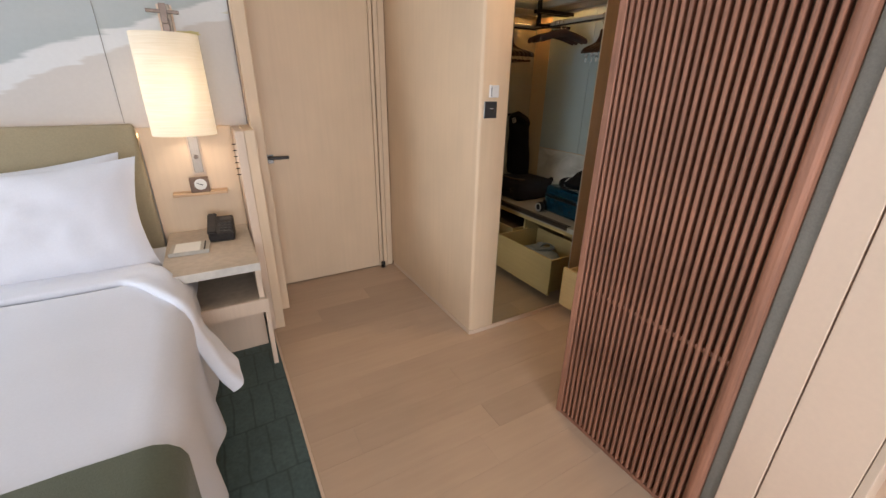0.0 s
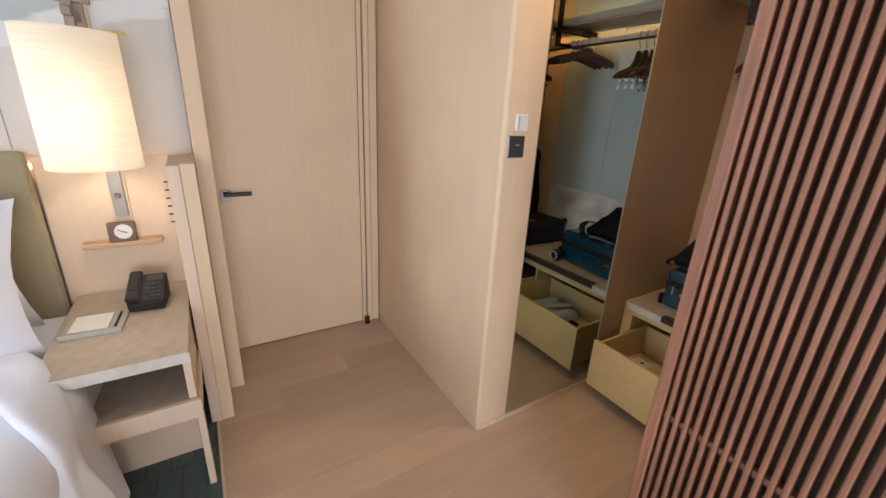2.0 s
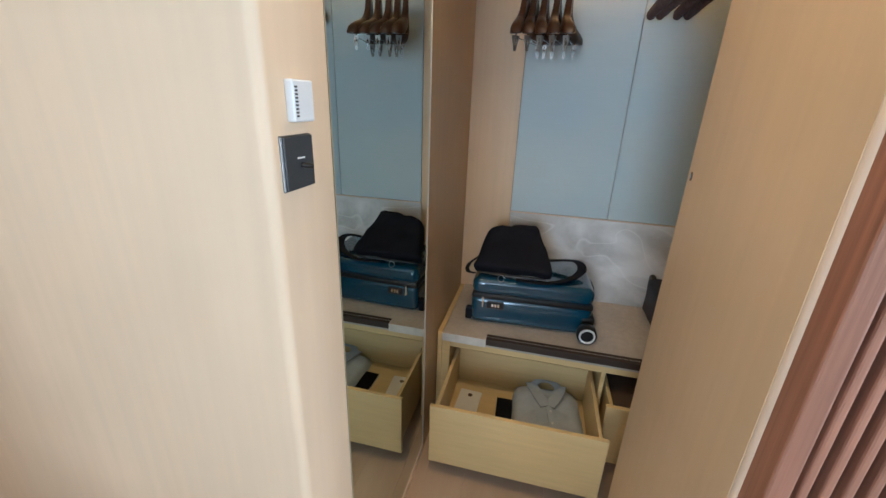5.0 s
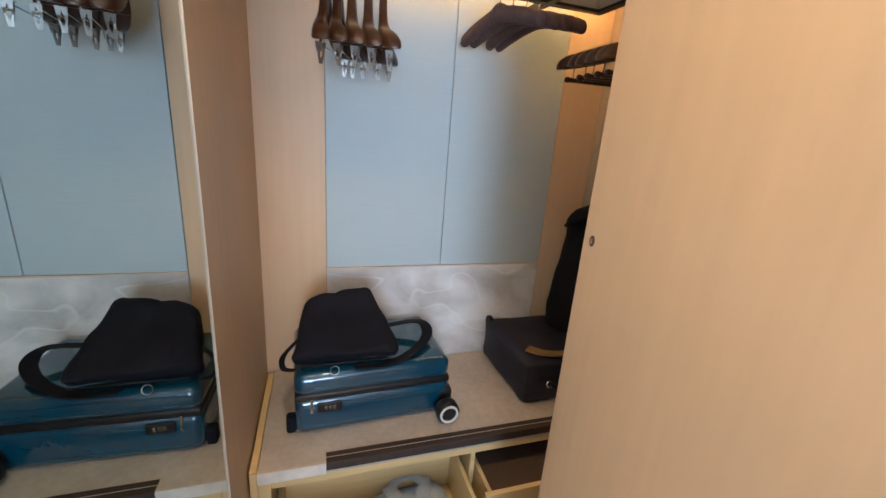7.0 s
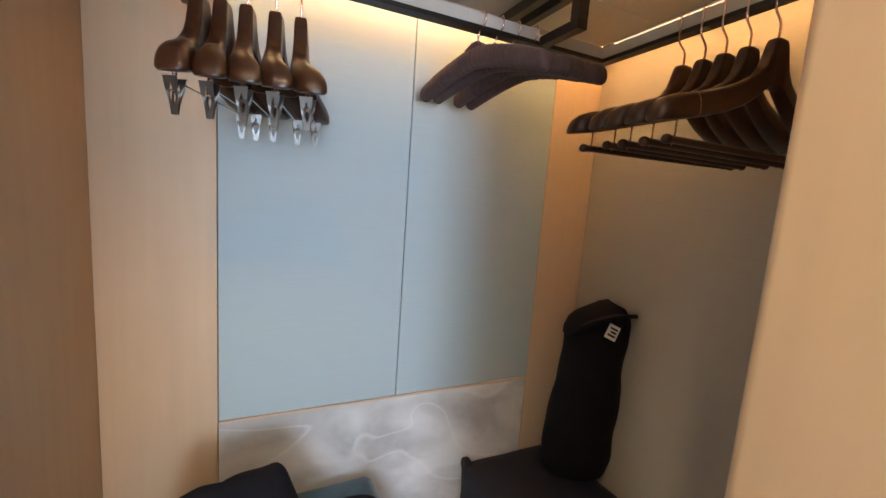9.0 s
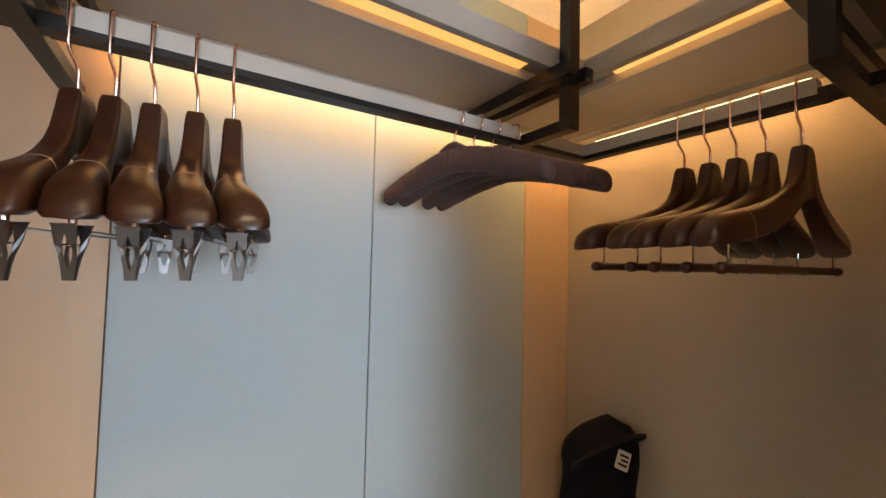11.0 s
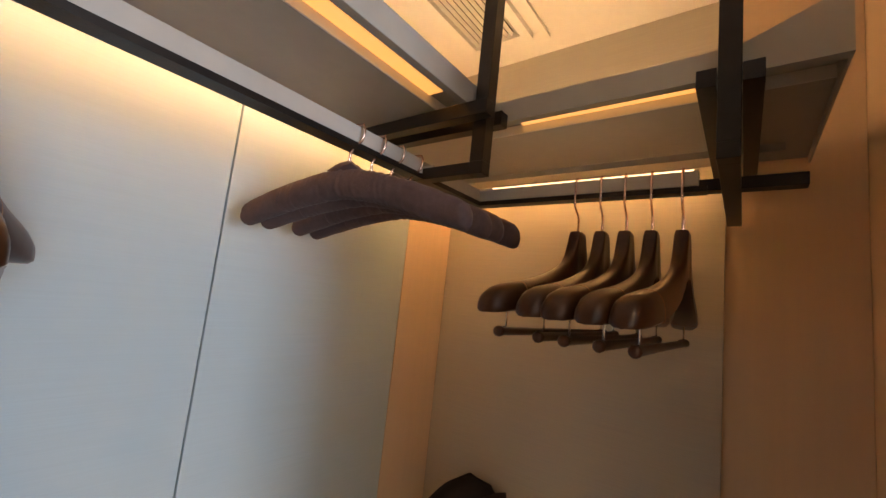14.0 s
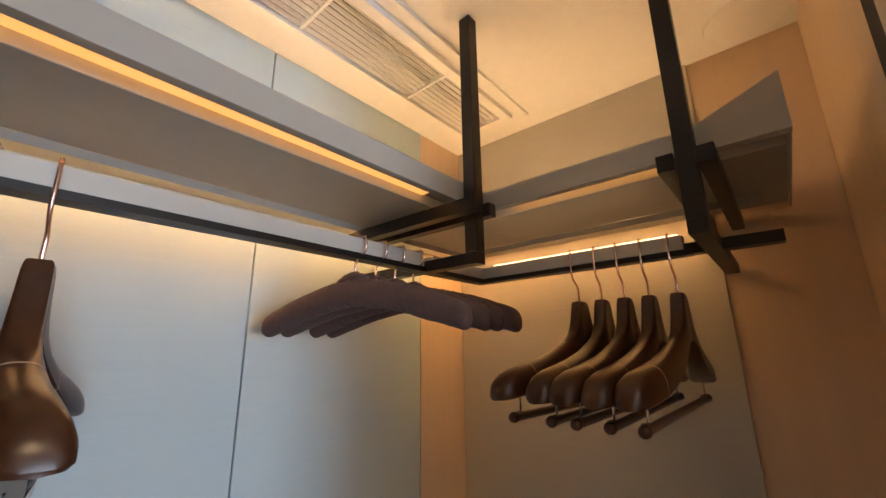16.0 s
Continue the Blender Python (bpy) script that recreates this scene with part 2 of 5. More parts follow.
def marble_material():
    """Grey stone with smoky pale clouds and a few fine bright threads."""
    mat = material("grey_veined_marble", (0.52, 0.515, 0.51), 0.28, grain=(0.06, 45, (1, 1, 1)), blotch=(0.12, 3.0), bump=0.02)
    nodes, links = mat.node_tree.nodes, mat.node_tree.links
    bsdf = nodes["Principled BSDF"]
    base = bsdf.inputs["Base Color"].links[0].from_socket
    coord = nodes.new("ShaderNodeTexCoord")

    def layer(scale, turn, stretch, twist, stops, strength, detail):
        """A noise stretched along a slant, cut by a ramp of (place, value)."""
        mapping, tex, ramp = nodes.new("ShaderNodeMapping"), nodes.new("ShaderNodeTexNoise"), nodes.new("ShaderNodeValToRGB")
        mapping.inputs["Rotation"].default_value = (radians(turn), 0, 0)
        mapping.inputs["Scale"].default_value = stretch
        tex.inputs["Scale"].default_value, tex.inputs["Detail"].default_value, tex.inputs["Distortion"].default_value = scale, detail, twist
        ramp.color_ramp.elements[0].position, ramp.color_ramp.elements[1].position = stops[0][0], stops[-1][0]
        ramp.color_ramp.elements[0].color, ramp.color_ramp.elements[1].color = (*[stops[0][1]] * 3, 1), (*[stops[-1][1]] * 3, 1)
        for place, value in stops[1:-1]:
            ramp.color_ramp.elements.new(place).color = (value, value, value, 1)
        links.new(coord.outputs["Object"], mapping.inputs["Vector"]), links.new(mapping.outputs["Vector"], tex.inputs["Vector"])
        links.new(tex.outputs["Fac"], ramp.inputs["Fac"])
        scale_node = nodes.new("ShaderNodeMath")
        scale_node.operation = "MULTIPLY"
        scale_node.inputs[1].default_value = strength
        links.new(ramp.outputs["Color"], scale_node.inputs[0])
        return scale_node.outputs[0]

    cloud = layer(3.4, 32, (1, 0.85, 1.35), 0.5, ((0.44, 0.0), (0.64, 1.0)), 0.85, 5.0)
    thread = layer(2.0, 28, (1, 0.8, 1.3), 0.8, ((0.490, 0.0), (0.50, 1.0), (0.510, 0.0)), 0.45, 1.5)
    for fac, colour in ((cloud, (0.84, 0.84, 0.85, 1)), (thread, (0.90, 0.90, 0.90, 1))):
        mix = nodes.new("ShaderNodeMix")
        mix.data_type = "RGBA"
        mix.inputs[7].default_value = colour
        links.new(fac, mix.inputs[0]), links.new(base, mix.inputs[6])
        base = mix.outputs[2]
    links.new(base, bsdf.inputs["Base Color"])
    return mat


def carpet_material():
    mat = material("dark_green_carpet", (0.050, 0.082, 0.079), 0.95, grain=(0.2, 60, (1, 1, 1)), blotch=(0.15, 5), bump=0.6, bump_scale=400, sheen=0.1)
    nodes, links = mat.node_tree.nodes, mat.node_tree.links
    bsdf = nodes["Principled BSDF"]
    base = bsdf.inputs["Base Color"].links[0].from_socket
    coord, brick, warp = nodes.new("ShaderNodeTexCoord"), nodes.new("ShaderNodeTexBrick"), nodes.new("ShaderNodeTexNoise")
    warp.inputs["Scale"].default_value = 6
    add = nodes.new("ShaderNodeVectorMath")
    add.operation = "MULTIPLY_ADD"
    add.inputs[1].default_value = (0.03, 0.03, 0)
    links.new(coord.outputs["Object"], warp.inputs["Vector"])
    links.new(warp.outputs["Color"], add.inputs[0]), links.new(coord.outputs["Object"], add.inputs[2])
    links.new(add.outputs["Vector"], brick.inputs["Vector"])
    brick.inputs["Scale"].default_value, brick.inputs["Brick Width"].default_value, brick.inputs["Row Height"].default_value = 1.0, 0.09, 0.30
    brick.inputs["Mortar Size"].default_value, brick.inputs["Mortar Smooth"].default_value = 0.008, 0.9
    brick.inputs["Color1"].default_value = brick.inputs["Color2"].default_value = (1, 1, 1, 1)
    brick.inputs["Mortar"].default_value = (0.66, 0.66, 0.66, 1)
    mix = nodes.new("ShaderNodeMix")
    mix.data_type, mix.blend_type = "RGBA", "MULTIPLY"
    mix.inputs[0].default_value = 1.0
    links.new(base, mix.inputs[6]), links.new(brick.outputs["Color"], mix.inputs[7])
    links.new(mix.outputs[2], bsdf.inputs["Base Color"])
    return mat


def art_material():
    """A pale wall covering with broad brush strokes."""
    mat = material("brush_painted_wall_covering", (0.86, 0.86, 0.86), 0.6, grain=(0.02, 60, (1, 1, 1)), blotch=(0.02, 2), bump=0.05, bump_scale=100)
    nodes, links = mat.node_tree.nodes, mat.node_tree.links
    bsdf = nodes["Principled BSDF"]
    base = bsdf.inputs["Base Color"].links[0].from_socket
    coord, split = nodes.new("ShaderNodeTexCoord"), nodes.new("ShaderNodeSeparateXYZ")
    links.new(coord.outputs["Object"], split.inputs["Vector"])

    def noise_at(stretch, scale, detail):
        mapping, tex = nodes.new("ShaderNodeMapping"), nodes.new("ShaderNodeTexNoise")
        mapping.inputs["Rotation"].default_value = (0, radians(21), 0)
        mapping.inputs["Scale"].default_value = stretch
        tex.inputs["Scale"].default_value, tex.inputs["Detail"].default_value = scale, detail
        links.new(coord.outputs["Object"], mapping.inputs["Vector"]), links.new(mapping.outputs["Vector"], tex.inputs["Vector"])
        return tex.outputs["Fac"]

    def calc(kind, a, b, c=None):
        node = nodes.new("ShaderNodeMath")
        node.operation = kind
        for k, v in enumerate((a, b, c)):
            if v is None:
                continue
            if isinstance(v, float):
                node.inputs[k].default_value = v
            else:
                links.new(v, node.inputs[k])
        return node.outputs[0]

    # height over the stroke's slanting middle line, with bristle-like edges
    away = calc("SUBTRACT", split.outputs["Z"], calc("MULTIPLY_ADD", split.outputs["X"], 0.38, 1.845))
    away = calc("ADD", away, calc("MULTIPLY", noise_at((0.6, 1, 7), 2.5, 6), 0.14))
    ramp = nodes.new("ShaderNodeValToRGB")
    links.new(calc("MULTIPLY_ADD", away, 1.6, 0.4), ramp.inputs["Fac"])
    stops = ramp.color_ramp.elements
    stops[0].position, stops[0].color = 0.415, (0.62, 0.585, 0.55, 1)
    stops[1].position, stops[1].color = 0.435, (0.72, 0.73, 0.73, 1)
    for place, colour in ((0.56, (0.72, 0.73, 0.73, 1)), (0.585, (0.43, 0.475, 0.475, 1)), (0.80, (0.47, 0.51, 0.51, 1))):
        stop = stops.new(place)
        stop.color = colour
    touch = nodes.new("ShaderNodeValToRGB")
    touch.color_ramp.elements[0].position, touch.color_ramp.elements[1].position = 0.61, 0.64
    links.new(noise_at((0.7, 1, 5), 3.1, 4), touch.inputs["Fac"])
    near = calc("LESS_THAN", calc("ABSOLUTE", calc("ADD", away, -0.03), None), 0.06)
    paint, tone = nodes.new("ShaderNodeMix"), nodes.new("ShaderNodeMix")
    paint.data_type = tone.data_type = "RGBA"
    links.new(calc("MULTIPLY", touch.outputs["Color"], near), paint.inputs[0])
    links.new(ramp.outputs["Color"], paint.inputs[6])
    paint.inputs[7].default_value = (0.58, 0.50, 0.22, 1)
    tone.blend_type = "MULTIPLY"
    tone.inputs[0].default_value = 1.0
    links.new(paint.outputs[2], tone.inputs[6]), links.new(base, tone.inputs[7])
    base = tone.outputs[2]
    links.new(base, bsdf.inputs["Base Color"])
    return mat


MIRROR, SHADE, MARBLE, CARPET, ART = mirror_material(), shade_material(), marble_material(), carpet_material(), art_material()

# ---- mesh helpers ----


def box(bm, x0, x1, y0, y1, z0, z1, bevel=0.0, segments=2):
    lo, hi = Vector((min(x0, x1), min(y0, y1), min(z0, z1))), Vector((max(x0, x1), max(y0, y1), max(z0, z1)))
    m = Matrix.Translation((lo + hi) / 2) @ Matrix.Diagonal((*(hi - lo), 1))
    made = bmesh.ops.create_cube(bm, size=1, matrix=m)["verts"]
    if bevel:
        edges = {e for v in made for e in v.link_edges}
        bmesh.ops.bevel(bm, geom=list(edges), offset=bevel, segments=segments, affect="EDGES", profile=0.5)
    return bm


def boxes(*rows, bevel=0.0, segments=2):
    bm = bmesh.new()
    for row in rows:
        box(bm, *row, bevel=bevel, segments=segments)
    return bm


def loft(bm, rings, caps=True, closed=True):
    """Joins rings of equally many points."""
    rows = [[bm.verts.new(p) for p in ring] for ring in rings]
    n = len(rows[0])
    for a, b in zip(rows, rows[1:]):
        for i in range(n if closed else n - 1):
            j = (i + 1) % n
            bm.faces.new((a[i], a[j], b[j], b[i]))
    if caps:
        bm.faces.new(rows[0][::-1])
        bm.faces.new(rows[-1])
    bmesh.ops.recalc_face_normals(bm, faces=bm.faces[:])
    return bm


def tube(bm, points, radius, sides=10):
    """A round wire along the points."""
    pts = [Vector(p) for p in points]
    rings, side = [], None
    for i, p in enumerate(pts):
        ahead = (pts[min(i + 1, len(pts) - 1)] - pts[max(i - 1, 0)]).normalized()
        if side is None:
            side = ahead.orthogonal().normalized()
        side = (side - ahead * side.dot(ahead)).normalized()
        other = ahead.cross(side)
        rings.append([p + radius * (math.cos(a) * side + math.sin(a) * other) for a in (2 * math.pi * k / sides for k in range(sides))])
    return loft(bm, rings)


def turned(bm, profile, sides=32, m=None):
    """A body of revolution round z from rows of (radius, z)."""
    rings = [[Vector((r * math.cos(a), r * math.sin(a), z)) for a in (2 * math.pi * k / sides for k in range(sides))] for r, z in profile]
    if m:
        rings = [[m @ p for p in ring] for ring in rings]
    return loft(bm, rings)


def disc_solid(m, radius, depth, sides=32, bevel=0.0):
    bm = bmesh.new()
    b = bevel
    profile = [(radius - b, 0), (radius, b), (radius, depth - b), (radius - b, depth)] if b else [(radius, 0), (radius, depth)]
    return turned(bm, profile, sides, m)


def part(name, bm, mat, parent=None, label="", smooth=False):
    mesh = bpy.data.meshes.new(name)
    bm.to_mesh(mesh)
    bm.free()
    mesh.materials.append(mat)
    if smooth:
        mesh.polygons.foreach_set("use_smooth", [True] * len(mesh.polygons))
        mesh.set_sharp_from_angle(angle=radians(45))
    ob = new(name, mesh)
    if parent:
        ob.parent = parent
    if label:
        ob["label"] = label
    return ob


def thing(name, label, category, group="", at=(0, 0, 0), turn=(0, 0, 0)):
    ob = new(name)
    ob.empty_display_size = 0.05
    ob.matrix_basis = pose(*at, *turn)
    return tagged(ob, label, category, group)


def setting(name, bm, mat, label="", category=""):
    return tagged(part(name, bm, mat), label, category, kind="structure")


def pillow_shape(bm, lx, ly, lz, power=2.6, n=22, wrinkle=0.0, m=None):
    """A cushion: two bulged sheets that meet at a thin rim."""
    grid = {}
    for side in (1, -1):
        for i in range(n + 1):
            for j in range(n + 1):
                u, v = 2 * i / n - 1, 2 * j / n - 1
                rim = i in (0, n) or j in (0, n)
                if side == -1 and rim:
                    continue
                bulge = (max(0, 1 - abs(u) ** power) * max(0, 1 - abs(v) ** power)) ** 0.5
                pull = 1 - 0.11 * (1 - abs(u) ** 2) * abs(v) ** 3 - 0.11 * (1 - abs(v) ** 2) * abs(u) ** 3
                p = Vector((u * lx / 2 * pull, v * ly / 2 * pull, side * lz / 2 * bulge))
                if wrinkle:
                    p.z += wrinkle * noise.noise(Vector((u * 3, v * 3, side))) * bulge + wrinkle * 0.5 * noise.noise(Vector((u * 9, v * 5, side * 2)))
                grid[side, i, j] = bm.verts.new(m @ p if m else p)
    for side in (1, -1):
        for i in range(n):
            for j in range(n):
                q = [grid.get((side, a, b)) or grid[1, a, b] for a, b in ((i, j), (i + 1, j), (i + 1, j + 1), (i, j + 1))]
                bm.faces.new(q if side == 1 else q[::-1])
    return bm

# ---- structure ----
CEIL = 2.49
setting("floor", boxes((-3.9, 3.0, -3.3, 3.6, -0.12, -0.006)), JOINT, "wide light oak plank floor with fine joints", "floor")
setting("carpet", boxes((-3.7, 0.125, -3.1, 2.99, -0.005, 0.006)), CARPET, "dark green carpet with a woven grid pattern", "carpet")
setting("trim_carpet", boxes((0.126, 0.1335, -3.1, 2.61, -0.005, 0.003), (0.1335, 0.138, -3.1, 2.61, -0.005, -0.001)), OAK_PALE, "thin pale strip where carpet meets wood", "trim")
setting("ceiling", boxes((-3.9, 3.0, -3.3, 3.6, CEIL, CEIL + 0.12)), WHITE_PAINT, "smooth white plaster ceiling", "ceiling")
setting("wall_south", boxes((-3.9, 1.30, -3.3, -3.1, 0, 0.30), (-3.9, 1.30, -3.3, -3.1, 2.40, CEIL), (-3.9, -1.55, -3.3, -3.1, 0.30, 2.40), (1.05, 1.30, -3.3, -3.1, 0.30, 2.40)), CREAM,
        "cream wall with a wide window at the bed's foot", "wall")
setting("wall_west", boxes((-3.9, -3.7, -3.1, 2.99, 0, 0.30), (-3.9, -3.7, -3.1, 2.99, 2.40, CEIL), (-3.9, -3.7, -3.1, 1.5, 0.30, 2.40), (-3.9, -3.7, 2.90, 2.99, 0.30, 2.40)),
        CREAM, "cream wall with a wide window", "wall")


def window_frame(name, m, width):
    """A dark frame with one mullion, set upright in an opening; local x runs along the wall."""
    bm = boxes((0, width, -0.04, 0.04, 0.30, 0.36), (0, width, -0.04, 0.04, 2.34, 2.40), (0, 0.06, -0.04, 0.04, 0.36, 2.34), (width - 0.06, width, -0.04, 0.04, 0.36, 2.34),
               (width / 2 - 0.03, width / 2 + 0.03, -0.04, 0.04, 0.36, 2.34))
    ob = setting(name, bm, BRONZE, "wide window with a dark frame", "window")
    ob.matrix_basis = m
    return ob


window_frame("window_1", pose(-3.8, 1.5, 0, 0, 0, 90), 1.4)
window_frame("window_2", pose(-1.55, -3.2, 0), 2.6)
setting("wall_headboard", boxes((-3.7, 0.200, 2.99, 3.2, 0, CEIL)), ART, "pale wall covering with broad blue and ochre brush strokes", "wall")
part("seam", boxes((-0.412, -0.409, 2.9885, 2.9905, 1.29, CEIL)), GREY_BACK, bpy.data.objects["wall_headboard"])

# wall end and door recess beside the bed
setting("trim_wall_end", boxes((0.207, 0.275, 2.85, 3.35, 0, CEIL), bevel=0.004), OAK_LIGHT, "light oak trim on the end of the bed wall", "trim")
setting("trim_shadow_gap", boxes((0.2005, 0.2065, 2.972, 2.99, 1.27, CEIL)), BRONZE, "dark bronze shadow line beside the wall covering", "trim")
setting("wall_north", boxes((-0.2, 1.30, 3.351, 3.6, 0, CEIL)), OAK_LIGHT, "oak veneered wall behind the room door", "wall")
door = tagged(part("door_1", boxes((0.282, 1.112, 3.236, 3.276, 0.008, 2.36), bevel=0.002), OAK_LIGHT), "closed flush oak veneer door with a black lever handle", "door", kind="structure")
handle = part("door_handle", boxes((0.300, 0.355, 3.226, 3.236, 0.975, 1.035), bevel=0.002), CLIP_STEEL, door, "polished square rose")
lever = bmesh.new()
box(lever, 0.315, 0.342, 3.195, 3.226, 1.002, 1.028, bevel=0.003)
box(lever, 0.315, 0.456, 3.183, 3.202, 1.004, 1.026, bevel=0.004)
part("lever", lever, BLACK_STEEL, handle, "black flat lever")
frame_bm = boxes((0.2755, 0.279, 3.24, 3.35, 0, 2.39), (1.115, 1.142, 3.230, 3.35, 0, 2.39), (0.279, 1.115, 3.236, 3.35, 2.364, 2.39), bevel=0.001)
setting("door_frame", frame_bm, OAK_LIGHT, "oak door frame with narrow stepped casing", "door frame")
setting("trim_door_casing", boxes((1.148, 1.180, 3.218, 3.35, 0, CEIL), (1.186, 1.236, 3.230, 3.35, 0, CEIL), bevel=0.003), OAK_LIGHT, "stepped oak casing beside the door", "trim")
setting("wall_over_door", boxes((0.276, 1.147, 3.242, 3.35, 2.392, CEIL)), OAK_LIGHT, "oak panel over the door", "wall")
stop = thing("door_stop", "black rubber door stop on the floor by the door", "door stop", at=(1.135, 3.200, 0))
part("post", disc_solid(Matrix(), 0.017, 0.052, 20, 0.004), BLACK_PLASTIC, stop, smooth=True)
part("base_ring", disc_solid(Matrix(), 0.021, 0.006, 20), BRONZE, stop, smooth=True)

# wall between the door recess and the wardrobe, with a rounded corner
R_CORNER = 0.018


def rounded_wall():
    """The plan of the wall block, its free corner rounded."""
    x0, y0, r = 1.242, 1.954, R_CORNER
    plan = [(x0, 3.6)] + [(x0 + r - r * math.cos(a), y0 + r - r * math.sin(a)) for a in (k * math.pi / 12 for k in range(7))] + [(1.422, y0), (1.422, 1.978), (2.99, 1.978), (2.99, 3.6)]
    bm = bmesh.new()
    return loft(bm, [[Vector((x, y, z)) for x, y in plan] for z in (0.028, CEIL)])


wall_block = setting("wall_between", rounded_wall(), OAK_LIGHT, "light oak veneered wall with a softly rounded corner", "wall")
wall_block.data.polygons.foreach_set("use_smooth", [True] * len(wall_block.data.polygons))
wall_block.data.set_sharp_from_angle(angle=radians(40))
setting("baseboard", boxes((1.239, 1.257, 1.953, 3.215, 0, 0.027), (1.257, 2.078, 1.9475, 1.979, 0, 0.027), bevel=0.001), OAK_PALE, "low pale oak skirting under the wall and mirror", "baseboard")
mirror = tagged(part("mirror", boxes((1.4235, 2.076, 1.9515, 1.974, 0.03, 2.45)), MIRROR), "tall frameless wall mirror beside the wardrobe", "mirror", kind="structure")
setting("trim_mirror", boxes((2.0765, 2.0795, 1.9485, 1.972, 0.03, 2.45)), RAIL_WHITE, "thin bright edge beside the mirror", "trim")
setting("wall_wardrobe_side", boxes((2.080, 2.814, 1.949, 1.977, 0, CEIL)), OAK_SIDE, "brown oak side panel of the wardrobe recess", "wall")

# wardrobe back wall: oak strips, silk panels, stone splash
setting("wall_east", boxes((2.827, 3.0, 0.2, 1.977, 0, CEIL)), JOINT, "wall behind the wardrobe panels", "wall")
setting("panel_oak_strip", boxes((2.814, 2.827, 1.7065, 1.9485, 0, CEIL)), OAK, "vertical oak strip beside the silk panels", "panel")
# lighter oak than the other strip: missing light is put into its colour
setting("panel_oak_strip", boxes((2.814, 2.827, 0.53, 0.7265, 0, CEIL)), OAK_LIGHT, "vertical oak strip beside the silk panels", "panel")
for y0, y1 in ((1.2235, 1.7035), (0.7295, 1.2205)):
    setting("panel_silk", boxes((2.812, 2.827, y0, y1, 0.964, CEIL), bevel=0.0015), FABRIC_PANEL, "blue-grey silk-covered wall panel at the wardrobe's back", "panel")
setting("trim_panel_foot", boxes((2.808, 2.827, 0.7295, 1.7035, 0.957, 0.9625)), OAK_PALE, "pale line between silk panels and stone", "trim")
setting("splash_stone", boxes((2.813, 2.827, 0.7295, 1.7035, 0.50, 0.956)), MARBLE, "grey veined stone panel above the luggage bench", "wall panel")

# wardrobe right side and the partition with the slatted screen
setting("wall_wardrobe_end", boxes((1.877, 2.814, 0.35, 0.522, 0, CEIL)), OAK, "oak end wall of the wardrobe", "wall")
setting("panel_silk_end", boxes((2.09, 2.814, 0.522, 0.530, 0.50, CEIL), bevel=0.0015), TAUPE_PANEL, "taupe silk panel on the wardrobe's end wall", "panel")


def rounded_jamb():
    x0, x1, y1, r = 1.335, 1.904, 1.203, 0.012
    plan = [(x0, 0.35), (1.876, 0.35), (1.876, 1.095), (1.858, 1.095), (1.858, 1.132), (x1, 1.132)] + [(x1 - r + r * math.cos(a), y1 - r + r * math.sin(a)) for a in (k * math.pi / 12 for k in range(7))] + [(x0, y1)]
    bm = bmesh.new()
    return loft(bm, [[Vector((x, y, z)) for x, y in plan] for z in (0, CEIL)])


jamb = setting("wall_jamb", rounded_jamb(), OAK, "oak veneered return of the wardrobe entrance", "wall")
jamb.data.polygons.foreach_set("use_smooth", [True] * len(jamb.data.polygons))
jamb.data.set_sharp_from_angle(angle=radians(40))
setting("trim_pocket_gap", boxes((1.859, 1.9035, 1.0955, 1.1315, 0.002, CEIL - 0.002)), BROWN_FELT, "dark brown groove in the entrance return", "trim")
bead = bmesh.new()
loft(bead, [[Vector((1.334 + 0.016 * math.cos(a), 1.188 + 0.014 * math.sin(a), z)) for a in (2 * math.pi * k / 20 for k in range(20))] for z in (0, CEIL)])
tagged(part("trim_jamb_bead", bead, OAK_PALE, smooth=True), "rounded oak bead on the entrance corner", "trim", kind="structure")
plate = thing("strike_plate", "small oval metal latch plate set in the oak jamb", "latch plate", at=(1.869, 1.2025, 1.335), turn=(-90, 0, 0))
part("rim", turned(bmesh.new(), [(0.0058, 0), (0.0085, 0.0), (0.0085, 0.002), (0.0062, 0.0025)], 24), BRONZE, plate, smooth=True)
part("core", disc_solid(Matrix.Translation((0, 0, 0.0022)), 0.0045, 0.001, 20), CHROME, plate)
for ob in plate.children:
    ob.scale = (0.85, 1.35, 1)

setting("wall_cream_1", boxes((1.30, 1.334, 0.398, 0.490, 0, CEIL), bevel=0.003), CREAM, "cream lacquered wall panel beside the slatted screen", "wall")
setting("wall_cream_2", boxes((1.30, 1.5, 0.226, 0.394, 0, CEIL), bevel=0.003), CREAM, "cream lacquered wall panel", "wall")
setting("wall_cream_3", boxes((1.30, 1.5, -3.1, 0.222, 0.75, CEIL), (1.30, 1.5, -3.1, -0.9, 0, 0.75), (1.56, 1.62, -0.9, 0.222, 0, 0.75), bevel=0.003), CREAM, "cream lacquered wall with an open niche", "wall")
setting("niche", boxes((1.30, 1.56, 0.206, 0.2245, 0.006, 0.748), (1.30, 1.56, -0.898, 0.204, 0, 0.02), (1.30, 1.56, -0.898, 0.204, 0.73, 0.748), bevel=0.002), OAK_PALE,
        "pale oak lining of an open niche", "niche")
setting("trim_grey_strip", boxes((1.308, 1.334, 0.492, 0.530, 0, CEIL)), GREY_BACK, "grey recessed strip beside the slatted screen", "trim")

